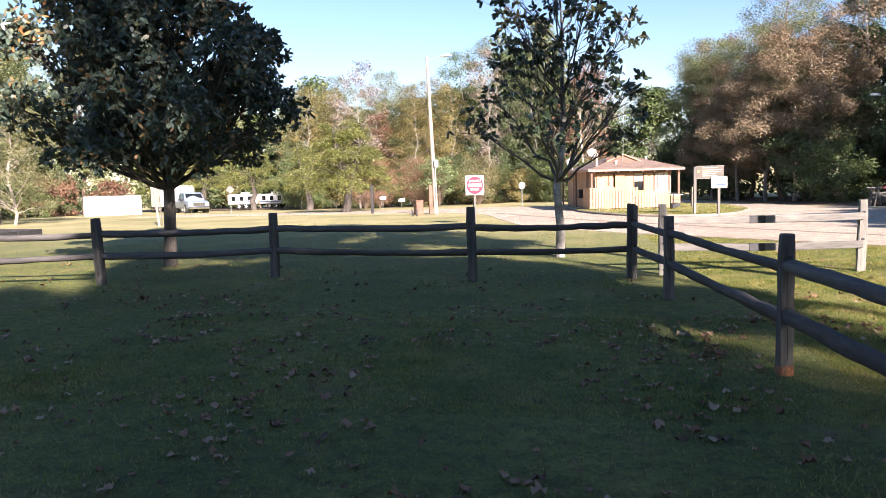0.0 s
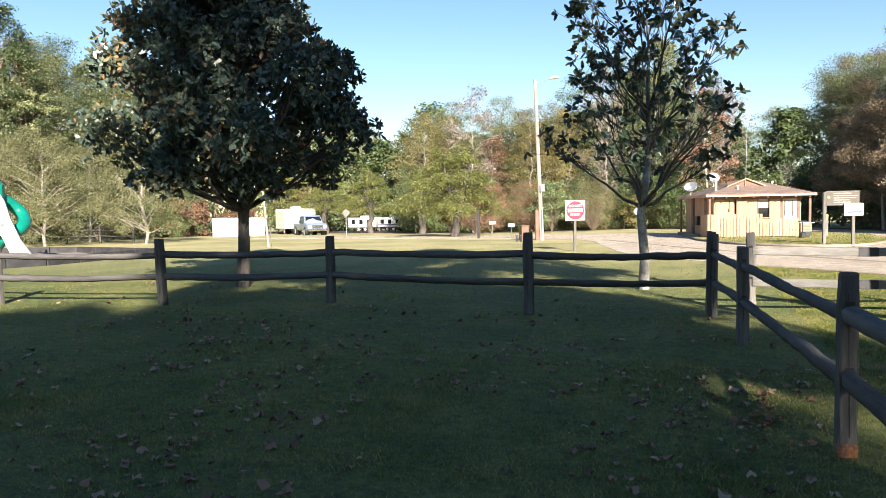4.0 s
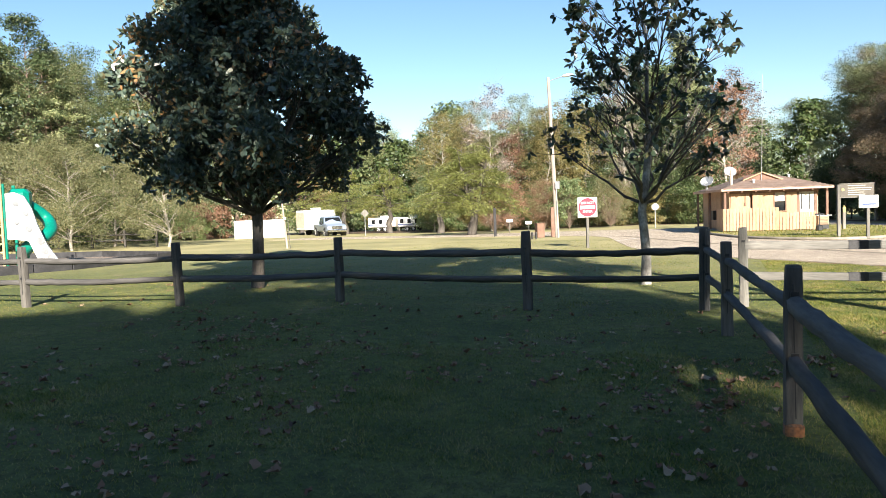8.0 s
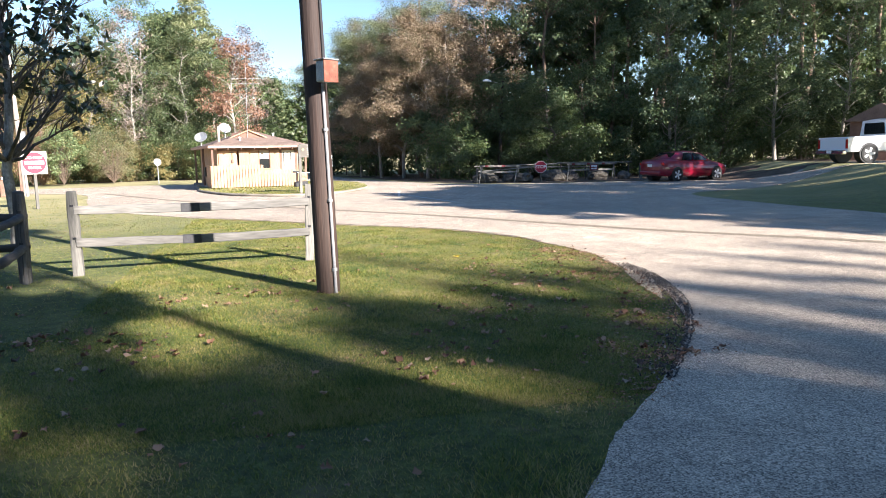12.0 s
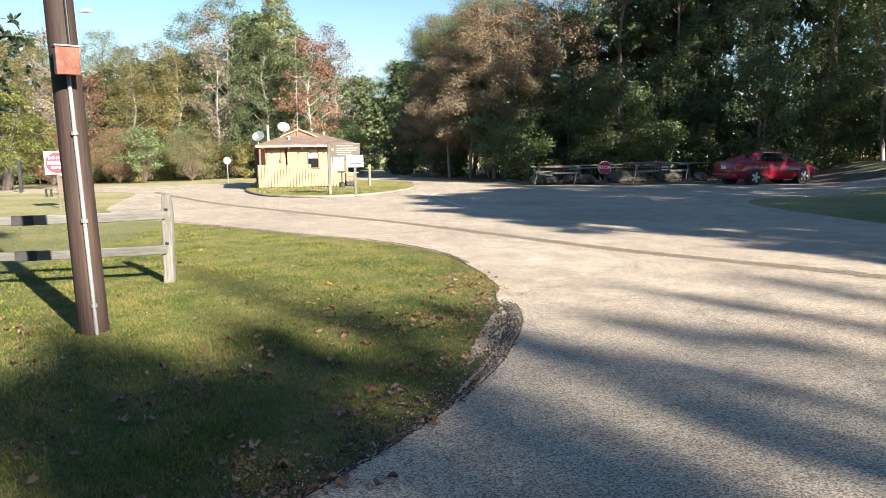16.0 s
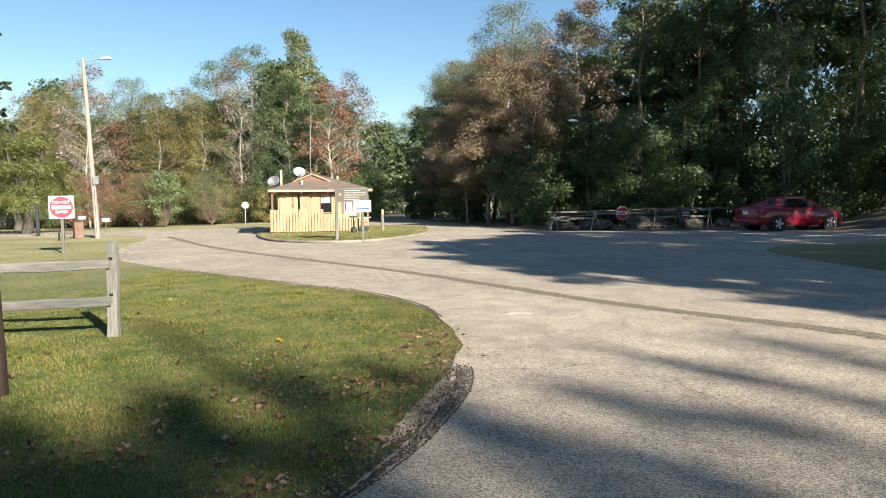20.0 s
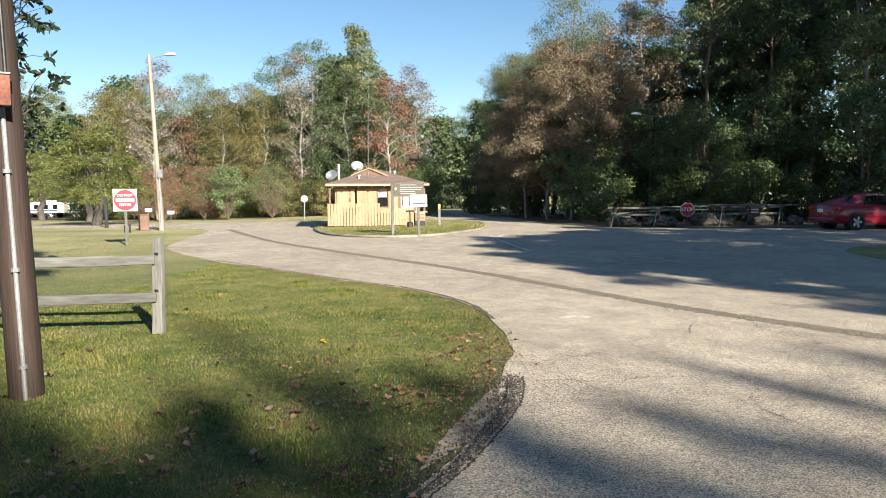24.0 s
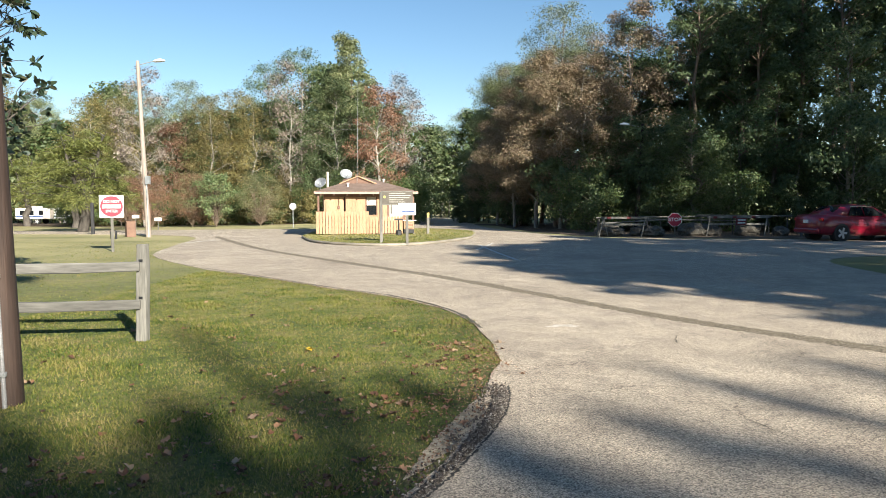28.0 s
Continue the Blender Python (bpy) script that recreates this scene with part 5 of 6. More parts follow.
mp = thing("marker_post", "dark wooden post standing alone on the far grass", "post", on_ground(-11.84, 41.2))
boxed("post", (0.15, 0.15, 1.75), (0, 0, 0.85), M_DARKWOOD, mp, bevel=0.02)
for x in (-8.12, -7.9):
    o = thing("cable_stub", "short black cable stub on the grass", "cable stub", on_ground(x, 35.7))
    rodded("pipe", (0, 0, -0.05), (0, 0, 0.3), 0.05, M_DARK, o, r2=0.045)
    rodded("cap", (0, 0, 0.3), (0, 0, 0.36), 0.065, M_DARK, o, r2=0.05)



# ---- vehicles ----
def loft(stations):
    """A closed skin through mirrored half sections (x, ((y, z), ...))."""
    b = bmesh.new()
    rings = []
    for x, half in stations:
        rings.append([b.verts.new((x, y, z)) for y, z in half] + [b.verts.new((x, -y, z)) for y, z in reversed(half)])
    for r, s in zip(rings, rings[1:]):
        for i in range(len(r)):
            b.faces.new((r[i], r[(i + 1) % len(r)], s[(i + 1) % len(r)], s[i]))
    b.faces.new(rings[0])
    b.faces.new(reversed(rings[-1]))
    bmesh.ops.recalc_face_normals(b, faces=b.faces[:])
    return b


M_TYRE, M_RIM, M_CHROME = plain("tyre_rubber", (0.022, 0.022, 0.022), 0.85), plain("alloy", (0.72, 0.72, 0.72), 0.35, 0.25), plain("chrome", (0.7, 0.7, 0.7), 0.15, 1.0)
M_TAIL, M_HEAD = plain("tail_lamp_red", (0.4, 0.01, 0.01), 0.2), plain("headlamp", (0.75, 0.76, 0.78), 0.15)


def paint(name, col):
    m, n, l, b = material(name, 0.28)
    b.inputs["Base Color"].default_value = (*col, 1)
    b.inputs["Coat Weight"].default_value = 0.6
    return m


def wheel(parent, x, y, r, w):
    s = 1 if y > 0 else -1
    b = rod(bmesh.new(), (x, y - w / 2, r), (x, y + w / 2, r), r, None, 24)
    bmesh.ops.bevel(b, geom=[e for e in b.edges if abs((e.verts[0].co - e.verts[1].co).y) < 1e-4], offset=0.03, segments=2, affect="EDGES")
    o = part("wheel", b, M_TYRE, parent, "black tyre with an alloy rim")
    part("rim", rod(bmesh.new(), (x, y + s * w * 0.44, r), (x, y + s * (w * 0.5 + 0.004), r), r * 0.66, None, 20), M_DARK, o)
    b = bmesh.new()
    for k in range(5):
        a = k * 2 * math.pi / 5
        box(b, x + math.cos(a) * r * 0.34, y + s * (w * 0.5 + 0.008), r + math.sin(a) * r * 0.34, r * 0.66, 0.012, r * 0.27, 0, Matrix.Rotation(-a, 4, "Y"))
    part("spokes", b, M_RIM, o, "silver five-spoke rim")


def panes(parent, quads):
    for name, pts in quads:
        b = bmesh.new()
        f = b.faces.new([b.verts.new(p) for p in pts])
        ext = bmesh.ops.extrude_face_region(b, geom=[f])["geom"]
        nrm = f.normal.copy() if f.normal.length else Vector((0, 0, 1))
        f.normal_update()
        for e in ext:
            if isinstance(e, bmesh.types.BMVert):
                e.co -= f.normal * 0.012
        bmesh.ops.recalc_face_normals(b, faces=b.faces[:])
        part(name, b, M_GLASS, parent, "dark window glass")


def sedan(at, col):
    o = thing("sedan_car", "bright red four-door sedan parked by the wood", "car", at)
    P = paint("red_car_paint", col)

    def sec(w, zb, zs, zd):
        return ((w * 0.86, zb), (w * 0.98, zb + 0.14), (w, (zb + zs) / 2), (w * 0.97, zs), (w * 0.86, zd), (0.001, zd + 0.03))
    body = part("body", loft([(0.0, sec(0.66, 0.42, 0.8, 0.92)), (0.1, sec(0.80, 0.30, 0.88, 1.02)), (0.5, sec(0.89, 0.26, 0.94, 1.07)), (1.1, sec(0.91, 0.24, 0.95, 1.03)), (2.4, sec(0.91, 0.2, 0.93, 0.99)),
                              (3.3, sec(0.91, 0.22, 0.90, 0.97)), (3.9, sec(0.90, 0.24, 0.82, 0.90)), (4.45, sec(0.84, 0.26, 0.72, 0.78)), (4.72, sec(0.68, 0.32, 0.62, 0.66)), (4.8, sec(0.5, 0.38, 0.56, 0.58))]), P, o, smooth=True)
    cab = part("cabin", loft([(0.62, ((0.78, 0.98), (0.70, 1.04), (0.001, 1.06))), (1.2, ((0.84, 0.96), (0.64, 1.34), (0.001, 1.37))), (1.65, ((0.85, 0.96), (0.61, 1.42), (0.001, 1.455))), (2.3, ((0.85, 0.95), (0.62, 1.43), (0.001, 1.47))),
                              (2.75, ((0.85, 0.94), (0.64, 1.36), (0.001, 1.40))), (3.55, ((0.82, 0.92), (0.72, 0.98), (0.001, 0.99)))]), P, o, smooth=True)
    for s in (-1, 1):
        panes(cab, [("side_window", [(1.35, s * 0.845, 1.02), (2.1, s * 0.85, 1.01), (2.1, s * 0.672, 1.36), (1.6, s * 0.68, 1.345)]), ("side_window", [(2.18, s * 0.85, 1.01), (3.15, s * 0.825, 0.985), (2.72, s * 0.71, 1.29), (2.18, s * 0.675, 1.36)])])
        part("window_trim", box(bmesh.new(), 2.1, s * 0.67, 1.385, 1.1, 0.015, 0.018), M_CHROME, cab)
        part("tail_lamp", box(bmesh.new(), 0.14, s * 0.68, 0.86, 0.16, 0.3, 0.14, 0.03), M_TAIL, body)
        part("headlamp", box(bmesh.new(), 4.5, s * 0.66, 0.66, 0.28, 0.26, 0.12, 0.04), M_HEAD, body)
        for x in (1.75, 2.75):
            part("door_handle", box(bmesh.new(), x, s * 0.915, 0.84, 0.18, 0.02, 0.025, 0.006), P, body)
        part("mirror", box(bmesh.new(), 3.0, s * 0.98, 0.99, 0.12, 0.18, 0.13, 0.04), P, body)
        for x in (1.02, 3.8):
            part("wheel_arch", rod(bmesh.new(), (x, s * 0.60, 0.335), (x, s * 0.918, 0.335), 0.37, None, 24), M_DARK, body)
            wheel(o, x, s * 0.83, 0.33, 0.2)
    panes(cab, [("rear_window", [(0.70, -0.6, 1.075), (0.70, 0.6, 1.075), (1.22, 0.52, 1.385), (1.22, -0.52, 1.385)]), ("windscreen", [(3.45, -0.66, 1.03), (3.45, 0.66, 1.03), (2.8, 0.56, 1.40), (2.8, -0.56, 1.40)])])
    part("number_plate", box(bmesh.new(), 0.0, 0, 0.78, 0.02, 0.32, 0.14), M_WHITE, body)
    part("bumper", box(bmesh.new(), 0.05, 0, 0.42, 0.18, 1.5, 0.2, 0.06), P, body)
    return o


def pickup(at, col, label, four=True):
    o = thing("pickup_truck", label, "pickup", at)
    P = paint("pickup_paint", col)

    def sec(w, zb, zs, zd):
        return ((w * 0.9, zb), (w, zb + 0.12), (w, zs - 0.12), (w * 0.97, zs), (w * 0.9, zd), (0.001, zd + 0.02))
    body = part("body", loft([(2.05, sec(0.98, 0.45, 1.12, 1.16)), (3.9, sec(0.98, 0.45, 1.12, 1.16)), (4.4, sec(0.98, 0.45, 1.12, 1.2)), (5.3, sec(0.96, 0.45, 1.06, 1.14)), (5.62, sec(0.9, 0.45, 0.98, 1.04)), (5.75, sec(0.8, 0.5, 0.9, 0.94))]), P, o, smooth=False)
    for s in (-1, 1):
        part("bed_side", box(bmesh.new(), 1.03, s * 0.93, 0.83, 2.06, 0.1, 0.66, 0.025), P, o)
    part("tailgate", box(bmesh.new(), 0.05, 0, 0.84, 0.08, 1.76, 0.62, 0.02), P, o, "white tailgate" if col[0] > 0.6 else "")
    part("bed_floor", box(bmesh.new(), 1.03, 0, 0.62, 2.0, 1.78, 0.08), M_DARK, o)
    part("rear_bumper", box(bmesh.new(), -0.06, 0, 0.5, 0.2, 1.84, 0.18, 0.03), M_CHROME, o)
    cab = part("cab", loft([(2.06, ((0.93, 1.1), (0.76, 1.84), (0.001, 1.9))), (2.3, ((0.94, 1.1), (0.76, 1.88), (0.001, 1.93))), (3.6, ((0.94, 1.1), (0.76, 1.88), (0.001, 1.93))), (3.85, ((0.94, 1.1), (0.76, 1.78), (0.001, 1.83))), (4.5, ((0.92, 1.12), (0.84, 1.16), (0.001, 1.18)))]), P, o)
    for s in (-1, 1):
        panes(cab, [("side_window", [(2.25, s * 0.925, 1.2), (3.05, s * 0.925, 1.2), (3.05, s * 0.80, 1.76), (2.35, s * 0.80, 1.76)]), ("side_window", [(3.15, s * 0.925, 1.2), (4.1, s * 0.925, 1.2), (3.72, s * 0.80, 1.74), (3.15, s * 0.80, 1.76)])])
        part("tail_lamp", box(bmesh.new(), 0.02, s * 0.92, 0.86, 0.06, 0.14, 0.42, 0.02), M_TAIL, o)
        part("headlamp", box(bmesh.new(), 5.66, s * 0.72, 0.86, 0.14, 0.3, 0.2, 0.03), M_HEAD, body)
        part("mirror", box(bmesh.new(), 4.0, s * 1.08, 1.25, 0.12, 0.2, 0.26, 0.04), M_DARK, body)
        for x in (2.9, 3.9):
            part("door_handle", box(bmesh.new(), x, s * 0.985, 1.02, 0.16, 0.02, 0.03, 0.006), M_DARK, body)
        for x in (1.05, 4.75):
            part("wheel_arch", rod(bmesh.new(), (x, s * 0.62, 0.42), (x, s * 0.995, 0.42), 0.46, None, 24), M_DARK, o)
            wheel(o, x, s * 0.9, 0.4, 0.25)
    panes(cab, [("rear_window", [(2.05, -0.66, 1.24), (2.05, 0.66, 1.24), (2.05, 0.6, 1.74), (2.05, -0.6, 1.74)]), ("windscreen", [(4.4, -0.78, 1.22), (4.4, 0.78, 1.22), (3.9, 0.68, 1.78), (3.9, -0.68, 1.78)])])
    part("grille", box(bmesh.new(), 5.74, 0, 0.84, 0.06, 1.0, 0.3, 0.02), M_CHROME, body)
    part("bumper", box(bmesh.new(), 5.76, 0, 0.56, 0.16, 1.8, 0.22, 0.04), M_CHROME, o)
    part("number_plate", box(bmesh.new(), -0.165, 0, 0.52, 0.012, 0.3, 0.13), M_WHITE, o)
    return o


sedan(on_ground(24.1, 33.2, 13) @ pose(-1.02, 0.8, 0) @ Matrix.Diagonal((1, 1, 1.06, 1)), (0.2, 0.005, 0.02))
pickup(pose(28.75, 27.95, 0.74, 0, -1.5, -6), (0.75, 0.76, 0.78), "white crew-cab pickup parked up the drive")
pickup(on_ground(-36.15, 61.35, -46), (0.2, 0.24, 0.3), "silver-blue pickup parked facing the lawn")


def trailer(x, y, turn, l, h, label, stripe):
    o = thing("camping_trailer", label, "trailer", on_ground(x, y, turn))
    body = part("body", box(bmesh.new(), 0, 0, 0.6 + h / 2, l, 2.4, h, 0.12, segments=3), plain("trailer_white", (0.76, 0.76, 0.75), 0.4, 0, 0.08), o)
    # end face coloured darker than the body to stand for its shaded side
    part("end_panel", box(bmesh.new(), l / 2 + 0.005, 0, 0.6 + h * 0.5, 0.03, 2.1, h * 0.8, 0.01), stripe, body, "end panel with its shade put into the colour")
    for i in range(3):
        part("window", box(bmesh.new(), -l * 0.3 + i * l * 0.28, -1.205, 0.6 + h * 0.58, l * 0.13, 0.03, 0.55, 0.01), M_GLASS, body)
    part("door", box(bmesh.new(), l * 0.4, -1.205, 0.6 + h * 0.42, 0.62, 0.03, h * 0.75, 0.01), M_SHADE, body)
    part("stripe", box(bmesh.new(), 0, -1.208, 0.6 + h * 0.25, l * 0.98, 0.012, 0.12), M_BLUE, body)
    part("roof_unit", box(bmesh.new(), 0, 0, 0.6 + h + 0.12, 0.9, 0.8, 0.26, 0.05), M_WHITE, o)
    for x0 in (-0.45, 0.45):
        for s in (-1, 1):
            wheel(o, x0, s * 1.0, 0.34, 0.22)


trailer(-40.1, 66.4, -124, 3.6, 2.1, "white camping trailer with a shaded front behind a pickup", M_SHADE)
trailer(-41.0, 84.9, 5, 3.8, 1.25, "white camping trailer under the trees", M_SHADE)
trailer(-37.4, 86.2, 0, 3.8, 1.25, "white camping trailer under the trees", M_SHADE)
trailer(-20.5, 76, 12, 6.5, 1.9, "white camping trailer at the camp's edge", M_SHADE)
cont = thing("white_tank_screen", "long low white panel screen on the far grass", "screen", on_ground(-37.8, 53.2, 36))
for i in range(4):
    boxed("panel", (1.08, 1.2, 1.62), (-1.63 + i * 1.09, 0, 0.83), M_WHITE, cont, bevel=0.02)
for i in range(5):
    boxed("batten", (0.05, 0.04, 1.6), (-2.18 + i * 1.09, -0.62, 0.82), M_GREY, cont, bevel=0.004)

# ---- barred road beside the wood ----
M_REDB = plain("barrier_red", (0.17, 0.028, 0.03), 0.7)
def barrier(x, y, turn, l, sign):
    o = thing("road_barrier", "white trestle barrier with red and white boards", "barrier", on_ground(x, y, turn), "barriers across the closed road")
    for s in (-1, 1):
        for d in (-1, 1):
            rodded("leg", (s * l / 2 + d * 0.32, 0.3 * d, 0), (s * l / 2, 0, 0.98), 0.03, M_POSTG, o, sides=6)
    boxed("top_board", (l + 0.3, 0.04, 0.1), (0, -0.03, 0.93), M_POSTG, o)
    for i in range(0, int(l / 0.5), 2):
        boxed("red_stripe", (0.2, 0.05, 0.102), (-l / 2 + 0.25 + i * 0.5, -0.031, 0.93), M_REDB, o, bevel=0)
    boxed("lower_board", (l, 0.04, 0.1), (0, -0.02, 0.6), M_POSTG, o)
    if sign:
        sg = boxed("sign_plate", (0.55, 0.02, 0.34), (0.1, -0.07, 0.72), M_REDB, o, "small red notice")
        part("line_of_writing", box(bmesh.new(), 0.1, -0.083, 0.8, 0.4, 0.004, 0.07), M_WHITE, sg)
        part("line_of_writing", box(bmesh.new(), 0.1, -0.083, 0.66, 0.4, 0.004, 0.07), M_WHITE, sg)


barrier(16.1, 37.6, 6, 2.1, False)
barrier(21.9, 38.4, 8, 3.0, True)
for i, (x, y, l, z, tilt) in enumerate(((18.6, 38.9, 7.5, 0.95, 1), (19.2, 39.1, 6.5, 0.8, -2.2), (16.6, 38.4, 3.4, 0.72, 3), (22.5, 39.2, 5, 1.0, -1))):
    o = thing("pole_rail", "long pale pole laid across the barriers", "pole", on_ground(x, y, 6 + tilt), "poles across the closed road")
    rodded("pole", (-l / 2, 0, z - 0.03 * tilt), (l / 2, 0, z + 0.03 * tilt), 0.035, M_POSTG, o)
    for s in (-0.45, 0.45):
        rodded("prop", (s * l, 0, 0), (s * l, 0, z), 0.03, M_RAIL, o)
M_ROCK = surface("boulder", [(0.3, (0.055, 0.048, 0.038)), (0.7, (0.125, 0.11, 0.09))], 2.5, 20, 0.95, 0, 0.8, 0.03)
for i, (x, y, r) in enumerate(((15.5, 38.3, 0.5), (17.6, 38.0, 0.45), (17.0, 38.6, 0.4), (19.7, 38.7, 0.55), (20.5, 38.9, 0.5), (22.6, 39.0, 0.5), (24.2, 38.9, 0.4))):
    b = bmesh.new()
    bmesh.ops.create_icosphere(b, subdivisions=3, radius=r)
    for vv in b.verts:
        k = 1 + 0.35 * noise.noise(vv.co * 2.2 / r + Vector((i * 7, 0, 0)))
        vv.co = Vector((vv.co.x * k * 1.4, vv.co.y * k, vv.co.z * k * 0.75))
    tagged(part("boulder", b, M_ROCK, at=on_ground(x, y, i * 40, r * 0.45)), "grey-brown boulder lying at the closed road", "boulder", "boulders at the closed road")
for x, y, h in ((14.9, 38.0, 0.85), (24.6, 37.6, 0.8), (25.4, 39.2, 0.9)):
    o = thing("short_post", "short brown wooden post at the closed road", "post", on_ground(x, y), "posts at the closed road")
    rodded("post", (0, 0, -0.1), (0.02, 0, h), 0.07, M_RAIL, o, r2=0.06)
hs = thing("brown_shed", "low brown shed roof under the trees", "shed", on_ground(38.5, 34.5, 35))
boxed("wall", (5, 3, 2.2), (0, 0, 1.1), M_BROWN, hs)
b = bmesh.new()
v = [b.verts.new(p) for p in ((-2.8, -1.8, 2.15), (2.8, -1.8, 2.15), (2.8, 1.8, 2.15), (-2.8, 1.8, 2.15), (-2.8, 0, 3.1), (2.8, 0, 3.1))]
for f in ((0, 1, 5, 4), (2, 3, 4, 5), (0, 4, 3), (1, 2, 5), (3, 2, 1, 0)):
    b.faces.new([v[i] for i in f])
part("roof", b, M_SHINGLE, hs)

# ---- playground ----
M_YF, M_GT = plain("playground_tan", (0.55, 0.42, 0.20), 0.5), plain("playground_green", (0.0, 0.20, 0.14), 0.35, 0, 0.1)
pg = thing("play_tower", "playground tower with yellow rails and a white climbing slide", "playground", on_ground(-22.3, 17.35, 38))
for x, y in ((-2.2, 0), (0, 0), (0, 1.3), (-2.2, 1.3)):
    rodded("post", (x, y, -0.1), (x, y, 3.0), 0.06, M_GT, pg)
boxed("deck", (2.3, 1.4, 0.1), (-1.1, 0.65, 1.75), M_BROWN, pg)
for i in range(11):
    rodded("baluster", (-2.1 + i * 0.2, 0, 1.8), (-2.1 + i * 0.2, 0, 2.75), 0.035, M_YF, pg, sides=6)
rodded("hand_rail", (-2.2, 0, 2.78), (0, 0, 2.78), 0.04, M_YF, pg)
t = Tubes()
t.add([(-0.75, -0.1, 0)] + [(-0.75, -0.1, z) for z in (1, 2, 3.2)] + [(-0.68, -0.1, 3.5), (-0.4, -0.1, 3.6), (-0.12, -0.1, 3.5)] + [(-0.05, -0.1, z) for z in (3.2, 2, 1, 0)], [0.045] * 11, 8)
finish("ladder_frame", t.mesh("ladder_frame"), M_YF, pg, smooth=True)
for i in range(6):
    rodded("rung", (-0.75, -0.1, 0.3 + i * 0.3), (-0.05, -0.1, 0.3 + i * 0.3), 0.03, M_YF, pg, sides=6)
b = bmesh.new()
prof = [(0.05, 2.65), (0.45, 2.7), (0.85, 2.55), (1.15, 2.1), (1.35, 1.5), (1.7, 0.8), (2.3, 0.05), (1.45, 0.0), (1.15, 0.55), (0.95, 0.95), (0.5, 1.02), (0.05, 1.05)]
f = b.faces.new([b.verts.new((x * 0.76, 0, z)) for x, z in prof])
for e in bmesh.ops.extrude_face_region(b, geom=[f])["geom"]:
    if isinstance(e, bmesh.types.BMVert):
        e.co.y += 0.12
bmesh.ops.recalc_face_normals(b, faces=b.faces[:])
M_HOLD = plain("hold_grey", (0.2, 0.21, 0.22), 0.6)
climb = part("climbing_panel", b, plain("slide_white", (0.52, 0.52, 0.50), 0.5), pg, "white moulded climbing panel")
for x, z, r in ((0.5, 2.3, 0.1), (0.9, 1.95, 0.1), (0.5, 1.65, 0.1), (1.0, 1.4, 0.12), (1.45, 0.95, 0.14), (1.6, 0.6, 0.14), (1.85, 0.35, 0.14), (1.55, 0.2, 0.14)):
    part("hold", rod(bmesh.new(), (x * 0.76, -0.03, z), (x * 0.76, 0.0, z), r * 0.9, r * 0.75, 14), M_HOLD, climb)
t = Tubes()
t.add([(p.x, p.y, p.z) for p in shape([(0.25, 0.9, 2.4), (0.6, 1.3, 2.15), (0.95, 1.5, 1.8), (1.15, 1.3, 1.5), (1.2, 0.9, 1.27), (1.0, 0.6, 1.05), (0.6, 0.6, 0.8), (0.3, 0.9, 0.52), (0.15, 1.4, 0.38)], steps=4)], [0.22] * 33, 12)
finish("tube_slide", t.mesh("tube_slide"), M_GT, pg, "dark green spiral tube slide", smooth=True)
boxed("slide_canopy", (0.7, 0.7, 0.8), (0.3, 0.9, 2.45), M_GT, pg, bevel=0.15)
M_MULCH = surface("bark_mulch", [(0.3, (0.16, 0.12, 0.09)), (0.7, (0.30, 0.24, 0.19))], 3, 40, 0.95, 0, 0.9, 0.02)
MUL = [(-19.6, 13.4), (-18.8, 17), (-19.6, 22.8), (-25, 24), (-31, 22), (-30, 13)]
sheet("play_bed", MUL, 0.03, M_MULCH, "brown mulch bed under the play tower", skirt=0.05)
bord = thing("play_border", "low dark border of linked timbers round the mulch", "border", on_ground(-19.6, 13.4))
for i in range(5):
    a, c2 = Vector(MUL[i]), Vector(MUL[i + 1])
    n = max(1, int((c2 - a).length / 1.2))
    for j in range(n):
        p, q = a + (c2 - a) * j / n, a + (c2 - a) * (j + 1) / n
        part("timber", box(bmesh.new(), 0, 0, 0.13, (q - p).length - 0.04, 0.1, 0.3, 0.01), M_DARKWOOD, bord, at=pose((p.x + q.x) / 2 + 19.6, (p.y + q.y) / 2 - 13.4, ground_z(p.x, p.y) - ground_z(-19.6, 13.4), 0, 0, math.degrees(math.atan2(q.y - p.y, q.x - p.x))))

# ---- road wear ----
M_TAR = surface("tar_seam", [(0.34, (0.085, 0.066, 0.043)), (0.5, (0.175, 0.14, 0.094)), (0.64, (0.33, 0.275, 0.2))], 40, 110, 0.85, 0, 0.8, 0.01)
M_CRACKS = plain("crack_dirt", (0.1, 0.085, 0.066), 0.95)
# near-black colour for the shade line painted beside the broken edge
M_EDGESHADE = plain("painted_edge_shade", (0.05, 0.045, 0.04), 0.95)
M_LINE = surface("worn_line_paint", [(0.35, (0.42, 0.40, 0.36)), (0.6, (0.68, 0.66, 0.62))], 6, 50, 0.8, 0, 0.3, 0.004)


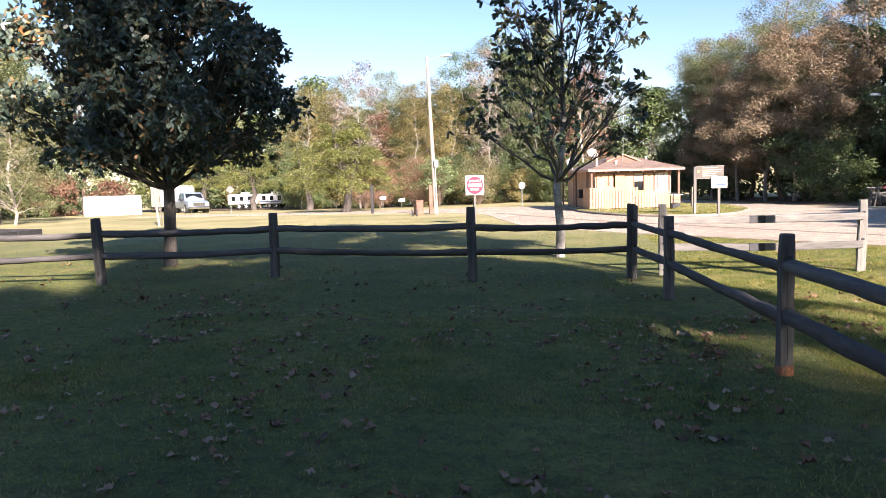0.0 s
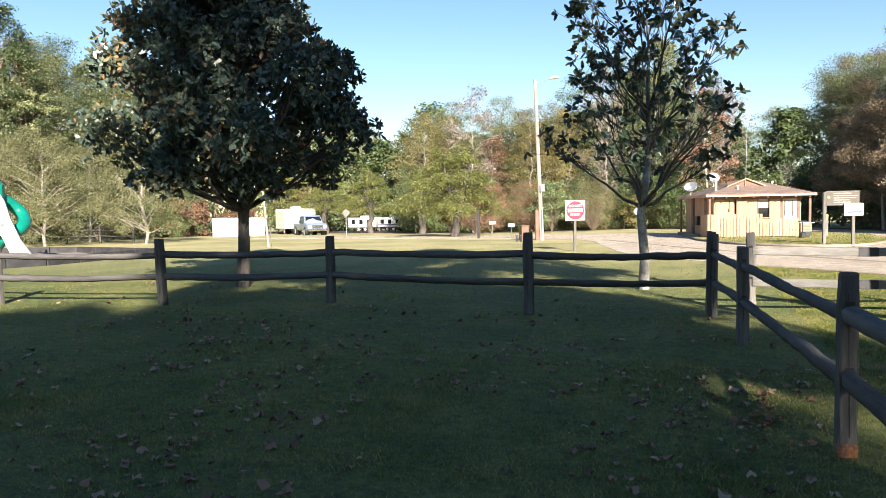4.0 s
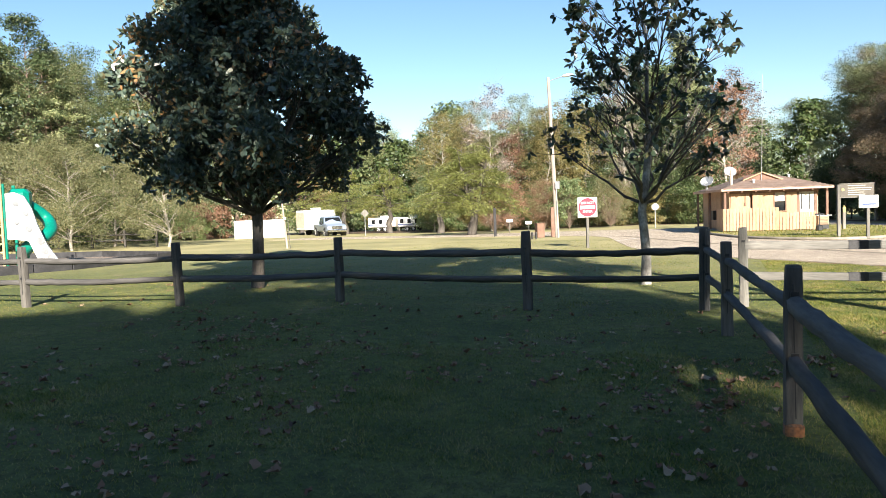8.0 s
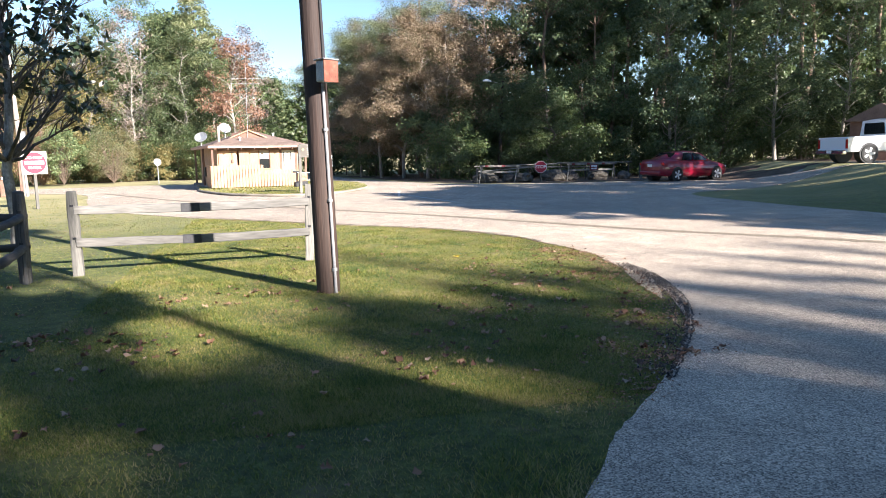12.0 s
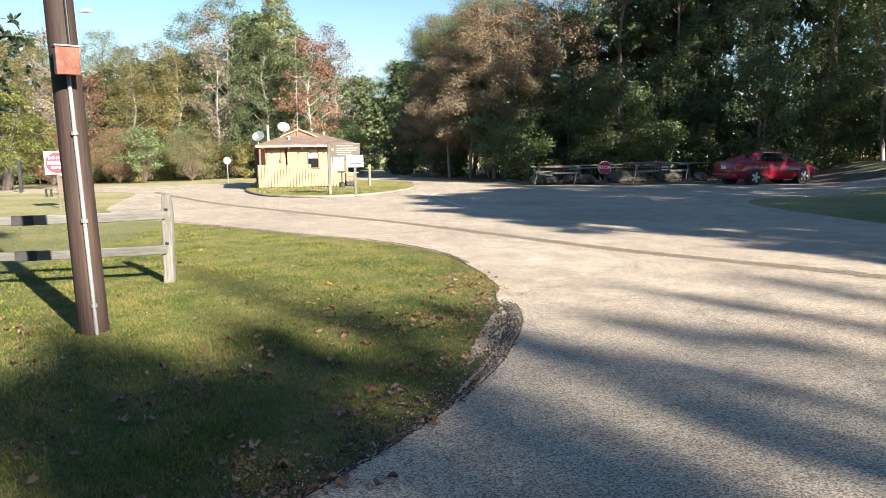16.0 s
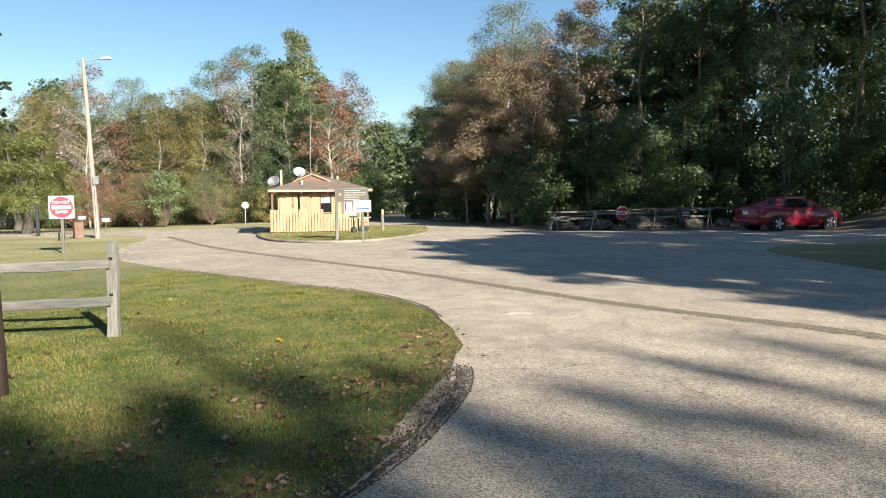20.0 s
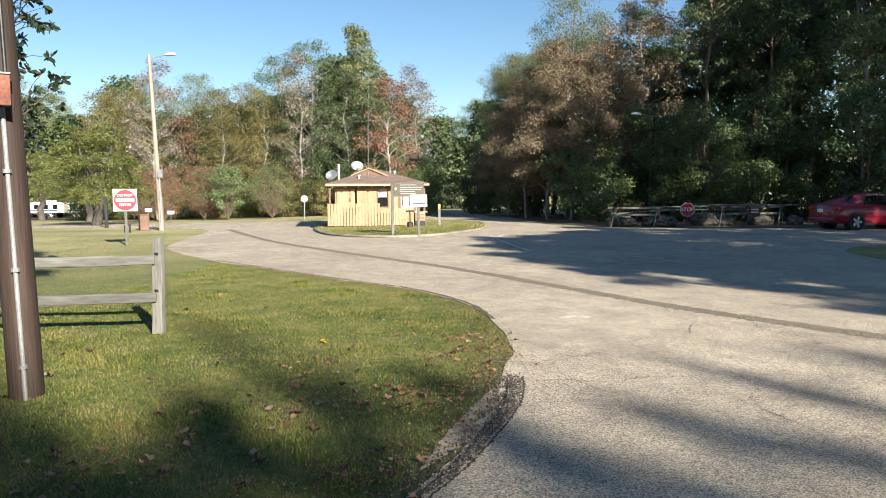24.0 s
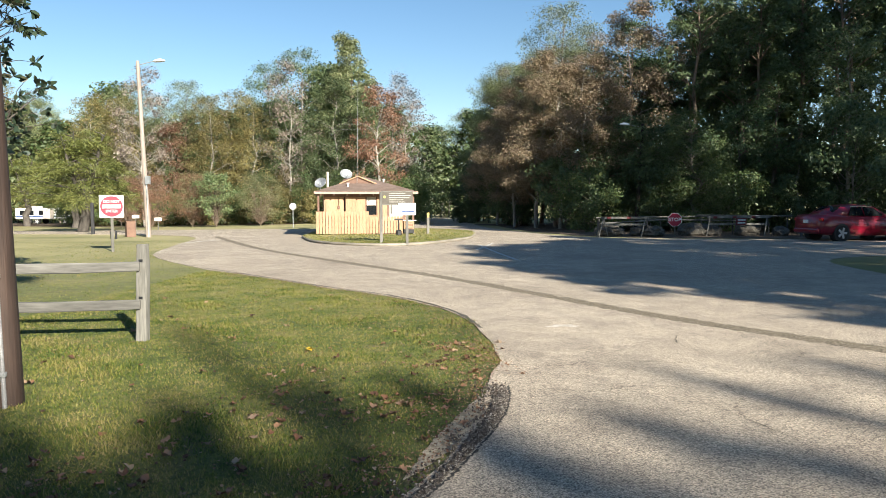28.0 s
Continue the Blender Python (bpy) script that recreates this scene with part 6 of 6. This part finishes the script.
def ribbon(name, pts, width, lift, mat, label, wobble=0.0, seed=0, steps=10, stray=0.0, fade=0):
    rng = np.random.default_rng(seed)
    line = shape(pts, steps=steps)
    vs, fs = [], []
    for i, p in enumerate(line):
        d = (line[min(i + 1, len(line) - 1)] - line[max(i - 1, 0)]).normalized()
        n = Vector((-d.y, d.x))
        wd = width * (1 + rng.normal(0, wobble)) * (min(1.0, (i + 0.3) / fade, (len(line) - i - 0.7) / fade) if fade else 1.0)
        off = rng.normal(0, wobble * width * 0.5 + stray)
        for s in (-0.5, 0.5):
            q = p + n * (s * wd + off)
            vs.append((q.x, q.y, ground_z(q.x, q.y) + lift))
    for i in range(len(line) - 1):
        fs.append((2 * i, 2 * i + 2, 2 * i + 3, 2 * i + 1))
    return tagged(finish(name, array_mesh(name, np.array(vs), np.array(fs)), mat), label, name.replace("_", " "), kind="structure")


ribbon("tar_seam", [(-4.0, 38), (-1.6, 33), (1.2, 27.6), (4.15, 23.1), (7.55, 18.2), (9.55, 14.8), (10.8, 12.65), (11.75, 11.35), (12.4, 10.55), (13.6, 8.8), (15.4, 6.4)], 0.32, 0.014, M_TAR, "dark tar seam curving along the road", 0.08, 1, 70, 0.012)
for i, pts in enumerate(([(8.8, 30.5), (9.2, 26.5), (9.65, 22.8)], [(8.6, 27.0), (9.4, 31.4)], [(-3.4, 31.6), (-2.6, 34.6)])):
    ribbon("worn_line", pts, 0.1, 0.018, M_LINE, "worn pale line on the asphalt", 0.15, 20 + i)
for i, pts in enumerate(([(8.3, 9.75), (8.9, 9.7), (9.4, 9.9), (10.2, 9.8)], [(10.2, 7.6), (10.05, 8.2), (10.25, 8.7), (10.2, 9.2)], [(10.6, 11.4), (10.4, 10.8), (10.55, 10.2)], [(11.2, 12.0), (11.35, 11.5), (11.28, 11.1), (11.55, 10.5), (11.4, 10.1)], [(8.4, 8.75), (8.75, 8.85), (9.1, 8.78), (9.5, 8.95), (9.9, 8.9)], [(8.6, 12.2), (9.1, 12.5), (10.3, 12.1)], [(11.6, 10.1), (12.4, 9.2), (12.2, 8.4)])):
    ribbon("crack", pts, 0.007, 0.016, M_CRACKS, "fine crack in the asphalt", 0.7, 40 + i, 26, 0.012)
M_SCAR = surface("pale_scar", [(0.35, (0.34, 0.29, 0.23)), (0.6, (0.72, 0.67, 0.59))], 12, 60, 0.9, 0, 0.4, 0.006)
patch = [tuple(p) for p in shape([(9.08, 11.86), (9.2, 11.8), (9.28, 11.87), (9.42, 11.82), (9.5, 11.9), (9.4, 11.94), (9.45, 12.02), (9.3, 11.98), (9.2, 12.0), (9.2, 11.93)], True, 3)]
sheet("asphalt_scar", patch, 0.016, M_SCAR, "pale scar in the asphalt", cell=1)
# crumbling edge: dark broken asphalt, pale gravel on the lawn side
lip = [(8.37, 8.95), (8.36, 8.6), (8.28, 8.1), (8.1, 7.5), (7.87, 6.88), (7.55, 6.25), (7.12, 5.6), (6.75, 5.1), (6.35, 4.6)]
M_GRAVEL = surface("sandy_gravel", [(0.35, (0.33, 0.27, 0.19)), (0.6, (0.5, 0.43, 0.32))], 25, 100, 0.95, 0, 1.0, 0.02)


def aggregate():
    m, n, l, b = material("broken_aggregate", 0.95)
    tc, vo, cell = n.new("ShaderNodeTexCoord"), n.new("ShaderNodeTexVoronoi"), n.new("ShaderNodeSeparateColor")
    vo.inputs["Scale"].default_value = 95
    l.new(tc.outputs["Object"], vo.inputs[0])
    l.new(vo.outputs["Color"], cell.inputs[0])
    r = ramp(n, [(0.25, (0.06, 0.046, 0.038)), (0.55, (0.125, 0.098, 0.078)), (0.82, (0.21, 0.175, 0.145)), (0.97, (0.46, 0.415, 0.36))])
    l.new(cell.outputs[0], r.inputs[0])
    l.new(r.outputs[0], b.inputs["Base Color"])
    bump(n, l, b, vo.outputs["Distance"], 1.0, 0.02)
    return m


M_BROKEN = aggregate()
rg = np.random.default_rng(8)
line = shape(lip, steps=36)
vs, fs = [], []
# a rounded, crumbling ridge, low on the lawn side and broken off towards the road
PROFILE = [(-0.11 + 0.13 * j / 13, 0.025 * math.sin(math.pi * (0.08 + 0.8 * j / 13)) ** 0.8) for j in range(14)] + [(0.03, -0.03)]
for i, p in enumerate(line):
    d = (line[min(i + 1, len(line) - 1)] - line[max(i - 1, 0)]).normalized()
    taper = min(1.0, i / 18 + 0.25) * max(0.25, min(1.0, (225 - i) / 157))
    w = 0.02 * noise.noise((p.x * 5, p.y * 5, 2)) + 0.014 * noise.noise((p.x * 22, p.y * 22, 6))
    for u, z in PROFILE:
        q = p + Vector((-d.y, d.x)) * (u * taper + w + rg.normal(0, 0.003))
        vs.append((q.x, q.y, ground_z(q.x, q.y) + 0.008 + z * taper ** 0.5 + (0.008 * noise.noise((q.x * 38, q.y * 38, 1)) + rg.normal(0, 0.003) if z > 0 else 0)))
k = len(PROFILE)
for i in range(len(line) - 1):
    for j in range(k - 1):
        fs.append((i * k + j, i * k + j + 1, (i + 1) * k + j + 1, (i + 1) * k + j))
tagged(finish("broken_edge", array_mesh("broken_edge", np.array(vs), np.array(fs)), M_BROKEN), "raised edge of broken asphalt and pebbles", "road edge", kind="structure")
# flat dark ribbon: paints the shade on the ridge's road side
ribbon("edge_shade", [(x + 0.035, y) for x, y in lip], 0.016, 0.0165, M_EDGESHADE, "shade line painted along the broken asphalt edge", 0.35, 63, 40, 0.003)
ribbon("gravel_strip", [(x - 0.2, y + 0.03) for x, y in lip[1:5]], 0.2, 0.009, M_GRAVEL, "strip of sandy gravel beside the asphalt", 0.05, 61, 24, fade=26)
ribbon("tar_edge", [(8.27, 11.75), (7.91, 13.2), (6.96, 14.8), (5.84, 15.9), (4.44, 17.4), (3.14, 18.8), (1.7, 20.3)], 0.05, 0.016, M_CRACKS, "dark line along the road's edge", 0.3, 62, 14)
pebbles = []
for i in range(700):
    p = line[rg.integers(0, len(line))]
    pebbles.append((p.x + rg.normal(-0.11, 0.07), p.y + rg.normal(0, 0.05)))
stones = bmesh.new()
for x, y in pebbles:
    s = rg.uniform(0.004, 0.011)
    bmesh.ops.create_icosphere(stones, subdivisions=1, radius=s, matrix=Matrix.Translation((x, y, 0.035 + ground_z(x, y))) @ Euler(rg.uniform(0, 3, 3)).to_matrix().to_4x4() @ Matrix.Diagonal((1.3, 1, 0.7, 1)))
tagged(part("gravel", stones, M_BROKEN), "loose gravel along the broken asphalt edge", "gravel", kind="stuff")

# ---- grass blades and fallen leaves ----
rg = np.random.default_rng(11)


def lawn_points(n, x0, x1, y0, y1, margin=0.0):
    p = np.stack([rg.uniform(x0, x1, n), rg.uniform(y0, y1, n)], 1)
    line = np.array(EDGE)
    o = np.argsort(line[:, 1])
    lim = np.interp(p[:, 1], line[o, 1], line[o, 0])
    return p[p[:, 0] < lim - margin + rg.normal(0, 0.05, n)]


def thinning(n, x0, x1, y0, y1):
    """Lawn points that thin out steadily with their distance from the path."""
    near, far = (y0 - 1.5) ** -0.6, (y1 - 1.5) ** -0.6
    p = np.stack([rg.uniform(x0, x1, n), 1.5 + (near + (far - near) * rg.uniform(0, 1, n)) ** (-1 / 0.6)], 1)
    rim = np.array(EDGE)
    o = np.argsort(rim[:, 1])
    return p[p[:, 0] < np.interp(p[:, 1], rim[o, 1], rim[o, 0]) + rg.normal(0, 0.05, n)]


pts = np.concatenate([lawn_points(120000, -4.5, 8.6, 1.2, 7), lawn_points(60000, 2.0, 6.6, 1.6, 5.2), thinning(390000, 2.0, 8.6, 4.4, 34), thinning(150000, -13, 2.0, 3.6, 34)])
line = np.array(EDGE)
o = np.argsort(line[:, 1])
near_edge = np.interp(pts[:, 1], line[o, 1], line[o, 0]) - pts[:, 0]
pts = pts[(pts[:, 1] > 9.8) | (pts[:, 1] < 4.8) | (rg.uniform(0, 1, len(pts)) < np.clip((near_edge - 0.08) / 0.32, 0.05, 1))]
turf = np.stack([rg.uniform(0.2, 8.8, 26000), 29.6 + 18 * rg.uniform(0, 1, 26000) ** 1.7], 1)
turf = turf[np.array([inside(x, y, ISLE) for x, y in turf])]
lifted = np.concatenate([np.zeros(len(pts)), np.ones(len(turf))])
pts = np.concatenate([pts, turf])
n = len(pts)
gz2 = -0.006 * np.maximum(0, pts[:, 1] - 10) + 0.115 * lifted
a = rg.uniform(0, 2 * np.pi, n)
far = np.clip((pts[:, 1] - 6) / 12, 0, 1)
h = rg.uniform(0.01, 0.026, n) * (1 + 1.7 * np.array([max(0, noise.noise((x * 1.1, y * 1.1, 3))) for x, y in pts])) * (1 + 1.2 * lifted)
w = rg.uniform(0.0022, 0.0042, n) * (1 + 2.2 * far)
base = np.stack([pts[:, 0], pts[:, 1], gz2 - 0.004], 1)
side = np.stack([np.cos(a), np.sin(a), np.zeros(n)], 1)
bend = np.stack([np.cos(a + 1.6), np.sin(a + 1.6), np.zeros(n)], 1) * (h * rg.uniform(0.4, 1.6, n))[:, None]
tip = base + bend + np.stack([np.zeros(n), np.zeros(n), h], 1)
vs = np.stack([base - side * w[:, None], base + side * w[:, None], tip], 1).reshape(-1, 3)
tagged(finish("grass", array_mesh("grass", vs, np.arange(3 * n).reshape(n, 3)), BLADE), "short green and straw grass blades on the lawn", "grass", kind="stuff")

def drifted(p, keep):
    """Leaves gather in drifts and leave bare turf between them."""
    return p[np.array([noise.noise((x * 0.7, y * 0.7, 9)) + 0.5 * noise.noise((x * 2.6, y * 2.6, 4)) for x, y in p]) + rg.normal(0, 0.12, len(p)) > keep]


spots = np.concatenate([drifted(lawn_points(1500, -7, 8.3, 2, 10), 0.12), drifted(lawn_points(1300, -6, 3, 2.2, 8.5), 0.1), drifted(lawn_points(400, 4.6, 8.4, 4.6, 9.5), 0.12), lawn_points(70, 3, 8.4, 8, 15), drifted(lawn_points(500, -12, 0, 9, 18), 0.1)])
clump = np.concatenate([np.array(c0) + rg.normal(0, s0, (k, 2)) for c0, s0, k in (((7.5, 8.4), 0.22, 26), ((7.3, 6.9), 0.15, 12), ((1.0, 5.4), 0.35, 30), ((-2.5, 6.5), 0.7, 60), ((-4.5, 7.2), 0.8, 60), ((6.0, 7.0), 0.35, 16), ((6.8, 9.4), 0.3, 14), ((7.0, 6.1), 0.25, 40), ((6.6, 5.4), 0.3, 40), ((7.9, 9.6), 0.25, 30), ((8.0, 10.6), 0.25, 24))])
rim = np.array(EDGE)
rim = rim[(rim[:, 1] > 4.2) & (rim[:, 1] < 19)]
crumbs = np.concatenate([rim[rg.integers(0, len(rim), 4200)] + np.stack([-np.abs(rg.normal(0.02, 0.24, 4200)), rg.normal(0, 0.12, 4200)], 1), np.repeat(clump, 9, axis=0) + rg.normal(0, 0.07, (len(clump) * 9, 2)), drifted(lawn_points(6000, 3.5, 8.3, 4.2, 14), 0.16)])
crumbs = crumbs[rg.uniform(0, 1, len(crumbs)) < 0.75]
whole = len(spots) + len(clump)
spots = np.concatenate([spots, clump, crumbs])
n = len(spots)
z = -0.006 * np.maximum(0, spots[:, 1] - 10) + rg.uniform(0.012, 0.03, n)
# each leaf: a lobed outline round a midrib, curled up at the rim
lobes = 11
ang = np.linspace(0, 2 * np.pi, lobes, endpoint=False)
reach = np.where(np.arange(lobes) % 2 == 0, 1.0, 0.72) * (0.75 + 0.35 * np.cos(ang))
size = (rg.uniform(0.018, 0.048, n) * np.where(spots[:, 0] < 2.0, 1.15, 1.0) * np.where(np.arange(n) < whole, 1.0, 0.3))[:, None]
rim = reach[None, :] * size * rg.uniform(0.8, 1.2, (n, lobes))
spin = rg.uniform(0, 2 * np.pi, n)[:, None] + ang[None, :]
curl = size * (0.4 * rg.uniform(-0.4, 1.4, (n, 1)) + 0.26 * rg.normal(0, 1, (n, lobes)))
leafv = np.zeros((n, lobes + 1, 3))
leafv[:, 0] = np.stack([spots[:, 0], spots[:, 1], z], 1)
leafv[:, 1:, 0], leafv[:, 1:, 1], leafv[:, 1:, 2] = spots[:, :1] + rim * np.cos(spin), spots[:, 1:2] + rim * np.sin(spin), z[:, None] + curl
fan = np.array([(0, 1 + i, 1 + (i + 1) % lobes) for i in range(lobes)])
faces = (fan[None] + (np.arange(n) * (lobes + 1))[:, None, None]).reshape(-1, 3)
tagged(finish("fallen_leaves", array_mesh("fallen_leaves", leafv.reshape(-1, 3), faces), DEAD), "curled brown fallen leaves scattered on the lawn", "leaves", kind="stuff")
yl = thing("yellow_leaf", "bright yellow fallen leaf on the grass", "leaf", on_ground(6.4, 10.35, 30, 0.03))
M_YLEAF = foliage("yellow_leaf", [(0.2, (0.55, 0.36, 0.02)), (0.8, (0.62, 0.45, 0.04))], 0.3)
for i, ang in enumerate((-70, -35, 0, 35, 70)):
    finish("lobe", leaf_mesh("lobe", np.random.default_rng(i), np.zeros((1, 3)), 0.05, 1.9, 6, 0.3, 0, np.array([[2 * math.cos(radians(ang)), 2 * math.sin(radians(ang)), 0.2]])), M_YLEAF, yl)
